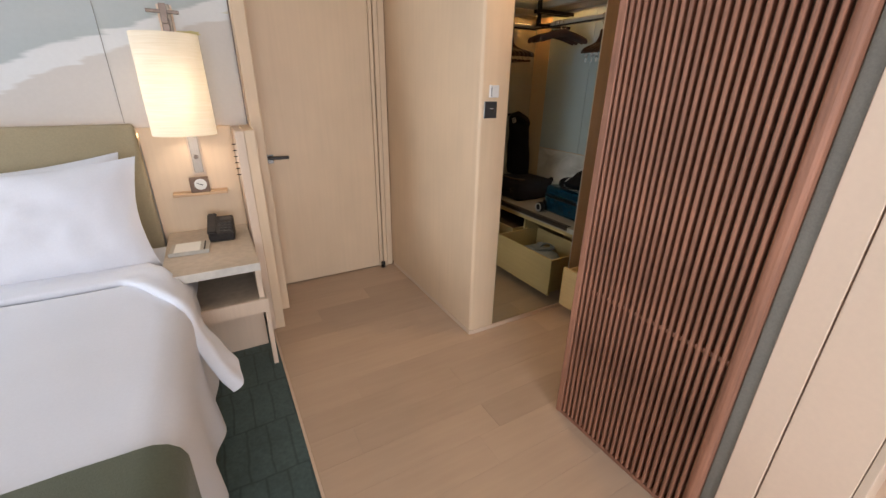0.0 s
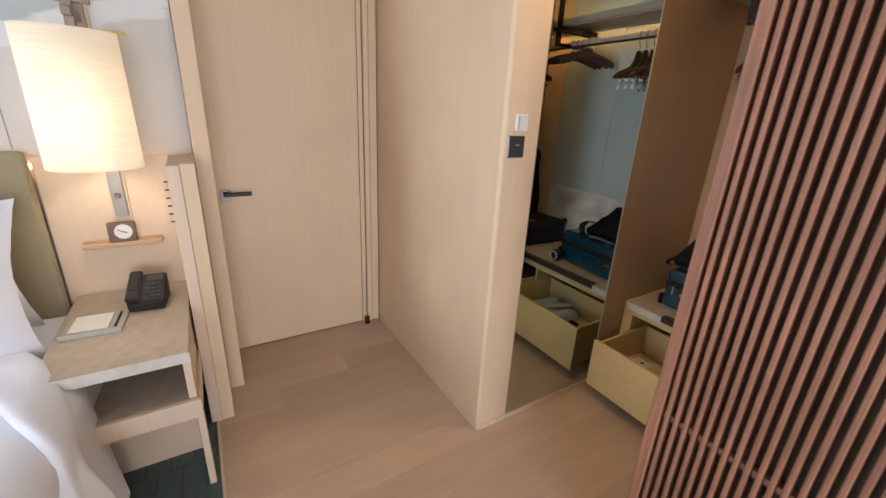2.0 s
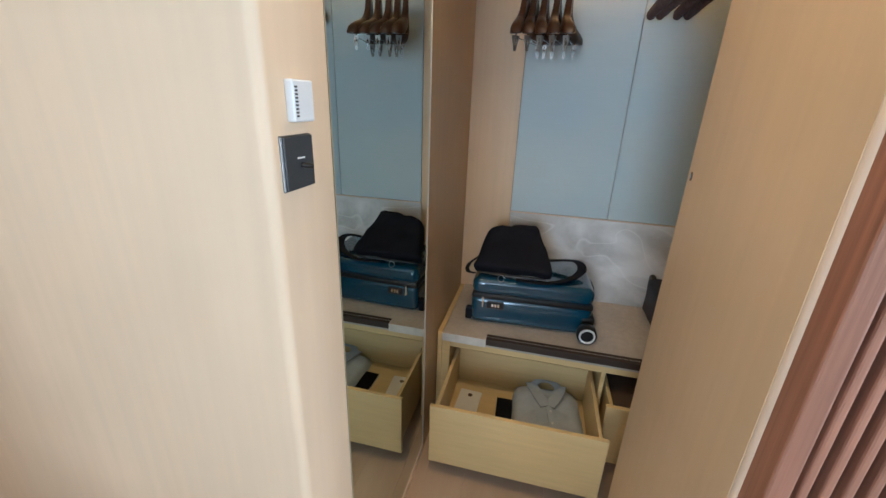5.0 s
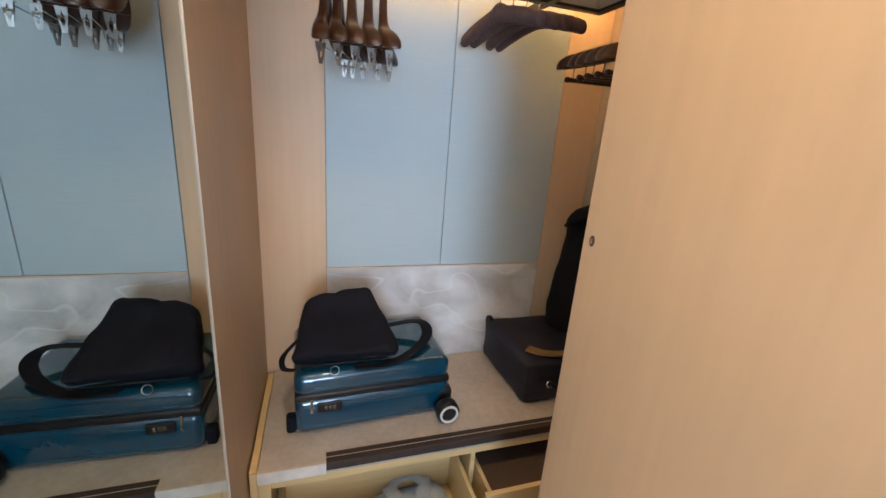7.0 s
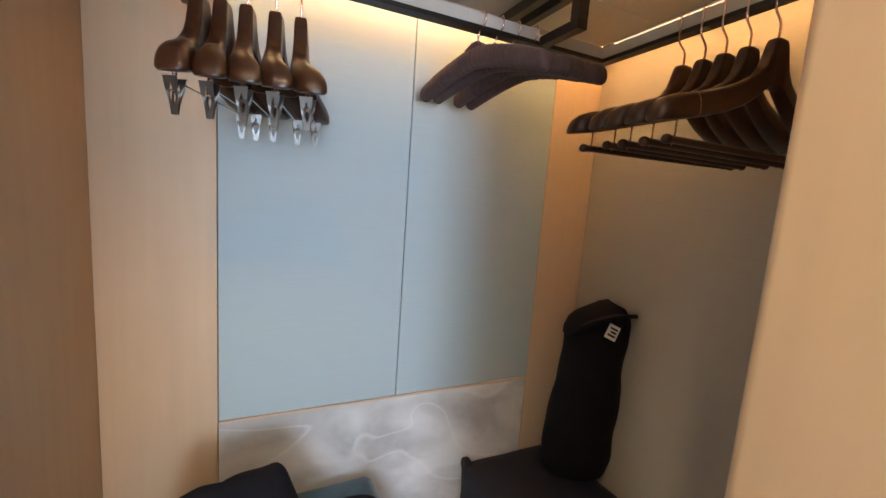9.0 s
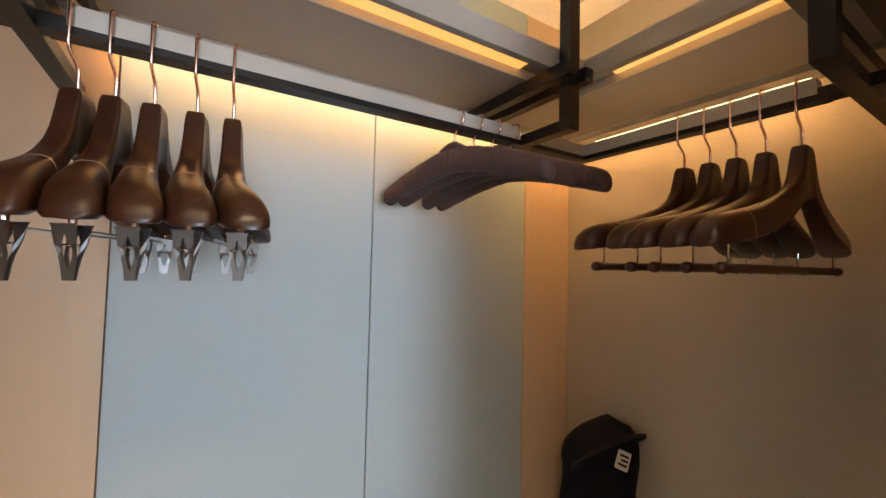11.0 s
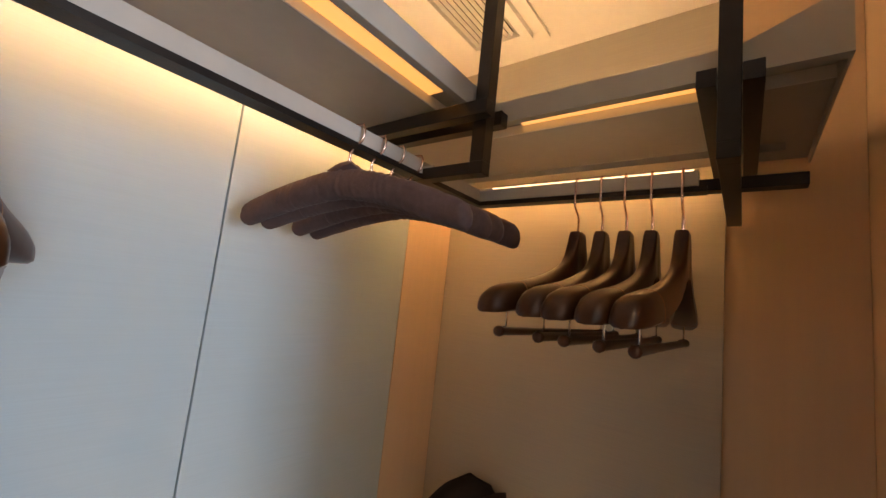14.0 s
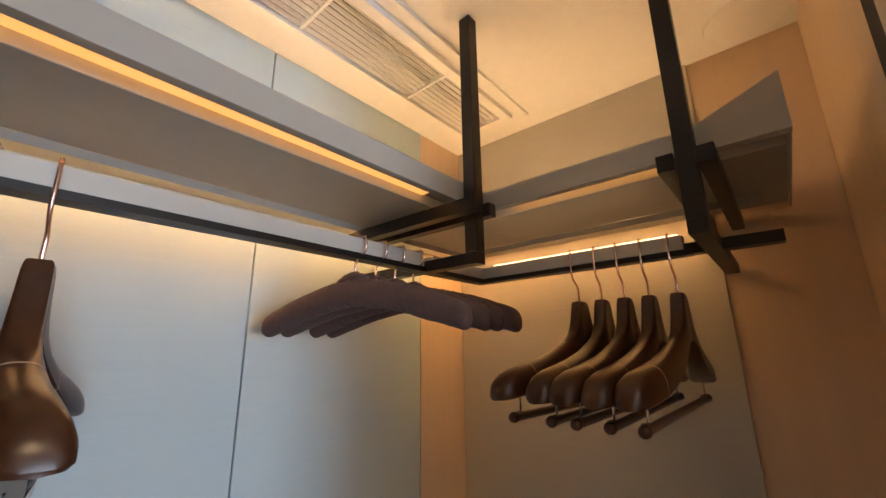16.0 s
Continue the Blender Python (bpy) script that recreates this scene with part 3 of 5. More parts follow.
# fixture added for the unseen lamp over the wardrobe entrance
downlight = thing("recessed_downlight", "assumed recessed warm downlight, unseen, in the wardrobe entrance ceiling", "ceiling light", at=(1.50, 1.80, CEIL))
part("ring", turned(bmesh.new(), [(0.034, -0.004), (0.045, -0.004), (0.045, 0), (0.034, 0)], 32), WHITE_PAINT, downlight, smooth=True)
part("lens", disc_solid(Matrix.Translation((0, 0, -0.003)), 0.033, 0.002, 28), GLOW_SOFT, downlight, "glowing lens of the assumed downlight")

# ---- slatted screen ----
screen = thing("slatted_screen", "walnut slatted sliding screen with grey-brown woven backing", "screen")
XS = 1.275
part("backing", boxes((1.316, 1.328, 0.575, 1.165, 0.03, 2.48)), SCREEN_BACK, screen, "grey-brown woven backing")
part("stile", boxes((XS - 0.003, 1.331, 1.1655, 1.197, 0.004, CEIL - 0.004), bevel=0.004), WALNUT, screen)
part("stile", boxes((XS - 0.004, 1.331, 0.533, 0.573, 0.004, CEIL - 0.004), bevel=0.018, segments=4), WALNUT, screen)
part("bottom_rail", boxes((XS, 1.331, 0.574, 1.165, 0.004, 0.022), bevel=0.002), WALNUT, screen)
part("top_rail", boxes((XS, 1.331, 0.574, 1.165, CEIL - 0.03, CEIL - 0.004), bevel=0.002), WALNUT, screen)
part("cross_rail", boxes((XS + 0.012, 1.315, 0.574, 1.165, 0.700, 0.718), bevel=0.001), WALNUT, screen)
slat_bm = boxes((-0.0, 0.030, -0.0064, 0.0064, 0.0225, CEIL - 0.031), bevel=0.0035, segments=2)
first = part("slat", slat_bm, WALNUT, screen)
SLATS = 23
first.location = (XS, 0.588, 0)
for k in range(1, SLATS):
    other = first.copy()
    scene.collection.objects.link(other)
    other.location = (XS, 0.588 + k * 0.02555, 0)

# ---- controls on the wall's front ----
thermo = thing("thermostat", "white square thermostat with vent slots on the wall", "thermostat", at=(1.3225, 1.956, 1.483))
part("body", boxes((-0.0275, 0.0275, -0.016, 0, -0.0305, 0.0305), bevel=0.003), WHITE_PLASTIC, thermo)
for k in range(9):
    part("vent_slot", boxes((-0.0235, -0.0165, -0.0165, -0.0158, -0.023 + k * 0.0052, -0.0204 + k * 0.0052)), BLACK_PLASTIC, thermo)
switch = thing("wall_switch", "anthracite square wall switch plate with a small lever", "switch", at=(1.3080, 1.956, 1.391))
part("back_plate", boxes((-0.0405, 0.0405, -0.006, 0, -0.0425, 0.0425), bevel=0.002), CLIP_STEEL, switch, "thin bright rim")
part("plate", boxes((-0.0385, 0.0385, -0.010, -0.006, -0.0405, 0.0405), bevel=0.0015), SWITCH_GREY, switch)
part("mark", boxes((-0.008, 0.012, -0.0108, -0.010, 0.006, 0.0085)), WHITE_PLASTIC, switch)
toggle = bmesh.new()
tube(toggle, [(0.004, -0.010, -0.004), (0.005, -0.020, -0.005), (0.010, -0.026, -0.006)], 0.0042, 10)
part("toggle", toggle, BLACK_STEEL, switch, smooth=True)

# ---- luggage bench and drawers ----
bench = thing("luggage_bench", "built-in ash luggage bench with two drawer bays", "bench cabinet")
part("side_panel", boxes((2.270, 2.80, 1.885, 1.922, 0, 0.468), bevel=0.002), DRAWER_WOOD, bench)
part("side_panel", boxes((2.270, 2.80, 0.538, 0.560, 0, 0.468), bevel=0.002), DRAWER_WOOD, bench)
part("divider", boxes((2.282, 2.80, 1.203, 1.221, 0, 0.436), bevel=0.002), DRAWER_WOOD, bench)
part("front_rail", boxes((2.270, 2.293, 0.561, 1.884, 0.437, 0.468), bevel=0.002), DRAWER_WOOD, bench)
part("back_panel", boxes((2.780, 2.80, 0.561, 1.884, 0.02, 0.436)), DRAWER_WOOD, bench)
part("edge_strip", boxes((2.270, 2.80, 1.9225, 1.9440, 0, 0.508), bevel=0.002), DRAWER_WOOD, bench)
slab = thing("stone_bench_top", "grey-beige stone slab on the luggage bench with a dark wood edge", "bench top")
part("slab", boxes((2.264, 2.811, 0.534, 1.921, 0.4685, 0.508), bevel=0.003), BENCH_STONE, slab)
part("edge_inlay", boxes((2.2605, 2.306, 0.534, 1.722, 0.480, 0.511), bevel=0.002), BROWN_FELT, slab, "dark brown wooden edge inlay")
part("inlay_line", boxes((2.2825, 2.2845, 0.534, 1.722, 0.5108, 0.5114)), RAIL_WHITE, slab, "thin pale line")
part("edge_front", boxes((2.2605, 2.2639, 1.7225, 1.921, 0.4690, 0.5075)), EDGE_STONE, slab, "pale cut stone edge")


def drawer(x0, y0, y1, lining, depth=0.46):
    ob = thing("drawer", "open pale ash drawer pulled out from under the bench", "drawer", "bench drawers")
    part("front", boxes((x0, x0 + 0.018, y0, y1, 0.072, 0.357), bevel=0.0015), DRAWER_WOOD, ob)
    a, b = y0 + 0.018, y1 - 0.018
    part("side", boxes((x0 + 0.018, x0 + depth, a, a + 0.014, 0.085, 0.347), bevel=0.001), DRAWER_WOOD, ob)
    part("side", boxes((x0 + 0.018, x0 + depth, b - 0.014, b, 0.085, 0.347), bevel=0.001), DRAWER_WOOD, ob)
    part("back", boxes((x0 + depth - 0.014, x0 + depth, a + 0.0145, b - 0.0145, 0.085, 0.340), bevel=0.001), DRAWER_WOOD, ob)
    part("bottom", boxes((x0 + 0.018, x0 + depth - 0.0145, a + 0.0145, b - 0.0145, 0.150, 0.162)), lining, ob)
    return ob


drawer(1.963, 1.218, 1.892, DRAWER_WOOD)
second = drawer(2.158, 0.560, 1.205, DRAWER_FELT)
second["label"] = "pale ash drawer half open with dark brown lining"
part("tray", boxes((2.180, 2.598, 0.595, 1.17, 0.318, 0.324)), DRAWER_FELT, second, "dark brown felt tray")
# ---- shelf, rails and steel brackets ----
shelf = thing("wardrobe_shelf", "L-shaped grey lacquered shelf with warm light strip under its lip", "shelf")
LX, LY = 2.440, 0.930
part("back_board", boxes((LX + 0.085, 2.811, 0.532, 1.944, 2.092, 2.112), bevel=0.001), SHELF_GREY, shelf)
part("side_board", boxes((1.961, LX + 0.0845, 0.532, LY - 0.085, 2.092, 2.112), bevel=0.001), SHELF_GREY, shelf)
part("back_lip", boxes((LX, LX + 0.016, LY + 0.0005, 1.944, 2.080, 2.122), bevel=0.001), SHELF_GREY, shelf)
part("side_lip", boxes((1.957, LX + 0.016, LY - 0.016, LY, 2.080, 2.122), bevel=0.001), SHELF_GREY, shelf)
b = bmesh.new()
loft(b, [[Vector((2.062, y, 2.0796)), Vector((1.9566, y, 2.0796)), Vector((1.9566, y, 2.166)), Vector((2.062, y, 2.1225))] for y in (LY - 0.0165, LY + 0.0008)])
part("end_upstand", b, SHELF_GREY, shelf, "sloped upstand at the shelf end")
part("channel", boxes((LX + 0.0165, LX + 0.0845, LY - 0.0845, 1.944, 2.112, 2.120)), SHELF_GREY, shelf)
part("channel", boxes((1.961, LX + 0.0160, LY - 0.0845, LY - 0.0165, 2.112, 2.120)), SHELF_GREY, shelf)
part("light_strip", boxes((LX + 0.044, LX + 0.081, LY + 0.10, 1.715, 2.1085, 2.1115)), GLOW_BAND, shelf, "glowing warm light strip")
part("light_strip", boxes((2.105, LX - 0.02, LY - 0.081, LY - 0.044, 2.1085, 2.1115)), GLOW_BAND, shelf, "glowing warm light strip")
part("end_cap", boxes((1.9568, 1.9605, 0.532, LY - 0.0167, 2.0800, 2.1218), bevel=0.001), SHELF_GREY, shelf)
# white paint on the board's edge stands in for the strip's light on it
part("channel_edge", boxes((LX + 0.0825, LX + 0.0848, LY - 0.0825, 1.944, 2.0925, 2.1115)), WHITE_PAINT, shelf, "inner edge of the light channel, painted pale to look lit")
part("channel_edge", boxes((1.961, LX + 0.0820, LY - 0.0848, LY - 0.0825, 2.0925, 2.1115)), WHITE_PAINT, shelf)
part("wall_light_strip", boxes((2.742, 2.755, 0.605, 1.735, 2.0885, 2.0915)), GLOW, shelf, "glowing warm strip along the wall")
part("wall_light_strip", boxes((2.12, 2.72, 0.604, 0.618, 2.0885, 2.0915)), GLOW, shelf, "glowing warm strip along the wall")
# lips added before the wall strips to hide them and cut their light
part("valance", boxes((2.730, 2.733, 0.630, 1.90, 2.077, 2.0915)), SHELF_GREY, shelf)
part("valance", boxes((2.00, 2.7295, 0.626, 0.629, 2.077, 2.0915)), SHELF_GREY, shelf)
part("upper_light_strip", boxes((2.70, 2.712, 0.66, 1.90, 2.1125, 2.116)), GLOW_UP, shelf, "glowing warm strip facing the ceiling")
part("upper_light_strip", boxes((2.10, 2.66, 0.63, 0.642, 2.1125, 2.116)), GLOW_UP, shelf, "glowing warm strip facing the ceiling")

rail = thing("hanging_rail", "L-shaped pale metal hanging rail with black underside", "clothes rail")
RX, RY = 2.532, 0.812
part("bar", boxes((RX, RX + 0.026, 1.0120, 1.717, 1.966, 1.992), bevel=0.001), RAIL_WHITE, rail)
part("bar", boxes((2.118, RX + 0.026, RY - 0.026, RY, 1.966, 1.992), bevel=0.001), RAIL_WHITE, rail)
part("bar", boxes((RX, RX + 0.026, RY + 0.0005, 0.985, 1.966, 1.992), bevel=0.001), SHELF_GREY, rail)
part("black_insert", boxes((RX - 0.002, RX + 0.0262, RY + 0.0005, 1.735, 1.956, 1.9655)), BLACK_STEEL, rail)
part("black_insert", boxes((2.106, RX + 0.0262, RY - 0.0262, RY + 0.0002, 1.956, 1.9655)), BLACK_STEEL, rail)
part("end_bar", boxes((RX + 0.001, RX + 0.025, 1.7175, 1.813, 1.957, 1.976), bevel=0.001), BLACK_STEEL, rail)
part("end_bar", boxes((1.985, 2.1175, RY - 0.025, RY - 0.001, 1.957, 1.976), bevel=0.001), BLACK_STEEL, rail)
part("light_line", boxes((2.125, RX - 0.03, RY - 0.010, RY - 0.004, 1.9925, 1.9945)), GLOW_LINE, rail, "bright line of light")


def bracket(x, y, turn, reach):
    """A square steel post from the ceiling with arms under the shelf, its arms along local +x."""
    ob = thing("shelf_bracket", "blackened steel bracket that hangs shelf and rail from the ceiling", "bracket", "steel brackets", (x, y, 0), (0, 0, turn))
    part("post", boxes((-0.013, 0.013, -0.013, 0.013, 1.9775, CEIL), bevel=0.001), BLACK_STEEL, ob)
    part("lower_arm", boxes((0.0135, reach, -0.0125, 0.0125, 1.9555, 1.9768), bevel=0.001), BLACK_STEEL, ob)
    part("foot", boxes((-0.013, 0.0132, -0.0128, 0.0128, 1.955, 1.9772), bevel=0.001), BLACK_STEEL, ob)
    part("upper_arm", boxes((-0.026, reach, -0.036, -0.0135, 2.048, 2.0735), bevel=0.001), BLACK_STEEL, ob)
    part("upper_arm", boxes((-0.026, reach, 0.0135, 0.036, 2.048, 2.0735), bevel=0.001), BLACK_STEEL, ob)
    return ob


bracket(2.418, 0.998, 0, 0.34)
bracket(2.442, 1.754, 0, 0.33)
bracket(2.075, 0.945, -90, 0.41)

# ---- ceiling vent and speaker ----
vent = thing("ceiling_vent", "white linear air vent with stepped frame in the ceiling", "vent")
Z = CEIL


def ring_frame(x0, x1, y0, y1, w, z0, z1):
    return boxes((x0, x1, y0, y0 + w, z0, z1), (x0, x1, y1 - w, y1, z0, z1), (x0, x0 + w, y0 + w, y1 - w, z0, z1), (x1 - w, x1, y0 + w, y1 - w, z0, z1), bevel=0.001)


VX, VY = 2.488, 0.604
part("outer_frame", ring_frame(VX, VX + 0.262, VY, 1.76, 0.034, Z - 0.010, Z), WHITE_PAINT, vent)
part("inner_frame", ring_frame(VX + 0.0345, VX + 0.2275, VY + 0.0345, 1.7255, 0.026, Z - 0.024, Z), WHITE_PAINT, vent)
# dark sheet behind the slats, in place of the shade in their gaps
part("core", boxes((VX + 0.061, VX + 0.201, VY + 0.061, 1.699, Z - 0.003, Z - 0.0005)), BRONZE, vent)
for k in range(9):
    x = VX + 0.069 + k * 0.0155
    b = bmesh.new()
    box(b, -0.0050, 0.0050, VY + 0.061, 1.699, -0.001, 0.001)
    bmesh.ops.transform(b, matrix=pose(x, 0, Z - 0.012, 0, 52, 0), verts=b.verts[:])
    part("slat", b, WHITE_PAINT, vent)
for y in (0.91, 1.23, 1.55):
    part("cross_bar", boxes((VX + 0.061, VX + 0.201, y - 0.003, y + 0.003, Z - 0.018, Z - 0.0035)), WHITE_PAINT, vent)
disc = thing("ceiling_speaker", "flush round beige speaker cover in the ceiling", "speaker", at=(1.965, 0.608, CEIL))
part("cover", disc_solid(Matrix.Translation((0, 0, -0.005)), 0.063, 0.005, 40, 0.001), SPEAKER_CLOTH, disc, smooth=True)
part("rim", turned(bmesh.new(), [(0.0675, -0.006), (0.074, -0.004), (0.075, 0), (0.0675, 0)], 40), WHITE_PAINT, disc, smooth=True)

# ---- hangers ----


def oval(cx, cz, hw, hh, n=14, power=2.4):
    """A rounded section across local y and z, at local x."""
    ring = []
    for k in range(n):
        a = 2 * math.pi * k / n
        c, s = math.cos(a), math.sin(a)
        ring.append(Vector((cx, hw * math.copysign(abs(c) ** (2 / power), c), cz + hh * math.copysign(abs(s) ** (2 / power), s))))
    return ring


def hook(bm, top, jog=0.022):
    """The hook from the neck at z = top up over the rail, whose top is at z = 0."""
    pts = [(0, 0, top - 0.02), (0, 0, top + 0.022), (-0.004, 0, top + 0.030), (-jog + 0.003, 0, top + 0.042), (-jog, 0, top + 0.050), (-jog, 0, -0.010), (-jog + 0.003, 0, -0.0040),
           (0.010, 0, -0.0040), (0.0165, 0, -0.0075), (0.0175, 0, -0.020)]
    return tube(bm, pts, 0.0021, 8)


CLIP_ARM = ((0.0, 0.0, -0.074, 0.0112), (0.0125, -0.0005, -0.076, 0.0115), (0.0150, -0.004, -0.077, 0.0118), (0.019, -0.020, -0.080, 0.0120), (0.026, -0.046, -0.086, 0.0128), (0.036, -0.064, -0.096, 0.0138),
            (0.052, -0.080, -0.110, 0.0165), (0.075, -0.094, -0.128, 0.0200), (0.100, -0.104, -0.144, 0.0222), (0.122, -0.112, -0.155, 0.0238), (0.140, -0.121, -0.160, 0.0242), (0.152, -0.130, -0.162, 0.0230),
            (0.160, -0.141, -0.1625, 0.0195), (0.164, -0.151, -0.1625, 0.0140), (0.1655, -0.159, -0.1625, 0.0080))
SUIT_ARM = ((0.0, 0.0, -0.080, 0.0105), (0.0135, -0.001, -0.082, 0.0108), (0.0165, -0.006, -0.083, 0.0112), (0.021, -0.022, -0.086, 0.0114), (0.030, -0.046, -0.092, 0.0118), (0.046, -0.064, -0.104, 0.0125),
            (0.075, -0.080, -0.122, 0.0140), (0.110, -0.094, -0.136, 0.0165), (0.145, -0.105, -0.146, 0.0195), (0.180, -0.113, -0.154, 0.0222), (0.210, -0.119, -0.159, 0.0235), (0.228, -0.126, -0.162, 0.0220),
            (0.240, -0.136, -0.1635, 0.0180), (0.246, -0.147, -0.164, 0.0120), (0.248, -0.157, -0.164, 0.0055))


def bend(x, arm):
    """How far a contoured hanger's arm sweeps aside at local x; the long suit hangers face the other way."""
    return (0.027 if arm > 0.2 else -0.036) * (abs(x) / arm) ** 1.8


def saddle(x, top, low, half, forward=0.0, n=16):
    """A hanger's section across local y and z: a rounded back over a nearly flat underside."""
    c = min(0.004, half * 0.3)
    soft = min(1.0, 0.28 + max(0.0, abs(x) - 0.012) * 14)
    ring = []
    for k in range(n + 1):
        a = math.pi * k / n
        ring.append(Vector((x, forward + half * math.copysign(abs(math.cos(a)) ** (0.75 * soft), math.cos(a)), low + c + (top - low - c) * math.sin(a) ** (0.72 * soft))))
    return ring + [Vector((x, forward - half + c, low)), Vector((x, forward, low - 0.001)), Vector((x, forward + half - c, low))]


def wooden_body(bm, arm, top):
    rows = [(-x, t, b, w) for x, t, b, w in arm[:0:-1]] + list(arm)
    return loft(bm, [saddle(x, top + t, top + b, w, bend(x, arm[-1][0])) for x, t, b, w in rows])


def wooden_hanger(name, label, group, arm, seam):
    ob = thing(name, label, "hanger", group)
    part("hook", hook(bmesh.new(), -0.1035), ROSE, ob, "rose gold wire hook", smooth=True)
    part("body", wooden_body(bmesh.new(), arm, -0.1035), HANGER_WOOD, ob, smooth=True)
    x, t, low, w = arm[seam]
    for s in (1, -1):
        b = bmesh.new()
        loft(b, [saddle(s * (x + o), -0.1035 + t + 0.0005 - o * 0.3, -0.1035 + low - 0.0004, w + 0.0004, bend(x + o, arm[-1][0])) for o in (-0.0008, 0.0008)])
        part("joint_line", b, SEAM_WOOD, ob, smooth=True)
    return ob


def clip_hanger():
    ob = wooden_hanger("clip_hanger", "dark walnut hanger with metal trouser clips", "clip hangers", CLIP_ARM, 7)
    b, sweep = bmesh.new(), bend(0.130, 0.1655)
    tube(b, [(-0.127, sweep, -0.274), (0.127, sweep, -0.274)], 0.0016, 8)
    part("clip_rod", b, CHROME, ob, smooth=True)
    for s in (1, -1):
        b = bmesh.new()
        tube(b, [(0.130 * s, sweep, -0.262), (0.130 * s, sweep, -0.281)], 0.0036, 8)
        part("pin", b, ROSE, ob, smooth=True)
        clip = part("clip", clip_half(1), CLIP_STEEL, ob, "brushed metal clip")
        clip.matrix_basis = pose(0.130 * s, sweep, -0.269, 0, 0, 12 * s)
        clip.scale = (1.0, 0.92, 0.97)
        part("jaw", clip_half(-1), CLIP_STEEL, clip)
        b = bmesh.new()
        tube(b, [(0.008 * math.cos(a), 0.006 * math.sin(a), -0.020) for a in (2 * math.pi * k / 12 for k in range(13))], 0.0012, 6)
        part("spring", b, CHROME, clip, smooth=True)
    return ob


def clip_half(side):
    """One pressed plate of a clip: two legs round an oval hole, closing at the jaw and leaning to its fellow."""
    b = bmesh.new()
    outer = ((0.0108, 0.0), (0.0110, -0.008), (0.0098, -0.019), (0.0082, -0.031), (0.0062, -0.043), (0.0050, -0.052))
    inner = ((0.0004, -0.010), (0.0030, -0.017), (0.0046, -0.024), (0.0044, -0.031), (0.0026, -0.037), (0.0004, -0.042))
    lean = lambda z: side * (0.0006 + 0.17 * max(0.0, z + 0.052) * (1.0 if z > -0.020 else 0.55))
    for leg in (1, -1):
        rings = []
        for (yo, zo), (yi, zi) in zip(outer, inner):
            rings.append([Vector((lean(zo), leg * yo, zo)), Vector((lean(zi), leg * yi, zi)), Vector((lean(zi) + 0.0012 * side, leg * yi, zi)), Vector((lean(zo) + 0.0012 * side, leg * yo, zo))])
        loft(b, rings)
    for (z0, w0), (z1, w1) in (((0.0, 0.0125), (-0.0088, 0.0085)), ((-0.043, 0.0062), (-0.0535, 0.0052))):
        loft(b, [[Vector((lean(z) + o, s * w, z)) for s, o in ((-1, 0.0), (1, 0.0), (1, 0.0013 * side), (-1, 0.0013 * side))] for z, w in ((z0, w0), (z1, w1))])
    return b


def suit_hanger():
    ob = wooden_hanger("suit_hanger", "dark walnut suit hanger with a trouser bar", "suit hangers", SUIT_ARM, 9)
    b = bmesh.new()
    ends = ((0.2235, 0.0035), (0.221, 0.0070), (0.2165, 0.0085), (0.211, 0.0080), (0.207, 0.0066))
    sweep = bend(0.197, 0.248)
    loft(b, [[p + Vector((0, sweep, 0)) for p in oval(x, -0.294, r, r, 10, 2.0)] for x, r in [(-x, r) for x, r in ends] + list(ends)[::-1]])
    part("trouser_bar", b, HANGER_WOOD, ob, "dark rounded trouser bar", smooth=True)
    for s in (1, -1):
        b = bmesh.new()
        tube(b, [(0.197 * s, sweep + y, z) for y, z in ((0.0, -0.255), (0.0, -0.286), (0.0085, -0.289), (0.009, -0.296), (0.004, -0.3015))], 0.0016, 8)
        part("wire", b, CHROME, ob, smooth=True)
    return ob


def padded_hanger():
    ob = thing("padded_hanger", "plum-brown padded cloth hanger with gathered seams", "hanger", "padded hangers")
    part("hook", hook(bmesh.new(), -0.072), ROSE, ob, "rose gold wire hook", smooth=True)

    def sleeve(x0, x1, n, pleat, swell, end0, end1):
        b, rings = bmesh.new(), []
        for k in range(n + 1):
            u = k / n
            x = x0 + (x1 - x0) * u
            mid = -0.098 - 0.052 * abs(x / 0.21) ** 1.5
            r = (0.0165 + 0.004 * (1 - abs(x / 0.21) ** 2)) * swell
            if end0:
                r *= math.sqrt(max(0.02, 1 - max(0, 1 - u / 0.16) ** 2))
            if end1:
                r *= math.sqrt(max(0.02, 1 - max(0, 1 - (1 - u) / 0.16) ** 2))
            r *= 1 + pleat * (0.5 * math.sin(x * 640) + 1.6 * noise.noise(Vector((x * 130, 0, 0))))
            ring = oval(x, mid, r, r * 1.12, 16, 2.1)
            rings.append([p + 0.0012 * noise.noise_vector(p * 60) for p in ring])
        return loft(b, rings)

    part("middle_sleeve", sleeve(-0.128, 0.128, 110, 0.035, 1.03, False, False), PADDED, ob, "gathered cloth sleeve", smooth=True)
    part("end_sleeve", sleeve(-0.212, -0.120, 30, 0.0, 1.08, True, False), PADDED, ob, smooth=True)
    part("end_sleeve", sleeve(0.120, 0.212, 30, 0.0, 1.08, False, True), PADDED, ob, smooth=True)
    b = bmesh.new()
    pillow_shape(b, 0.046, 0.034, 0.020, n=8, wrinkle=0.004, m=pose(0.004, 0, -0.076, 0, 12, 0))
    part("neck_gather", b, PADDED, ob, smooth=True)
    return ob


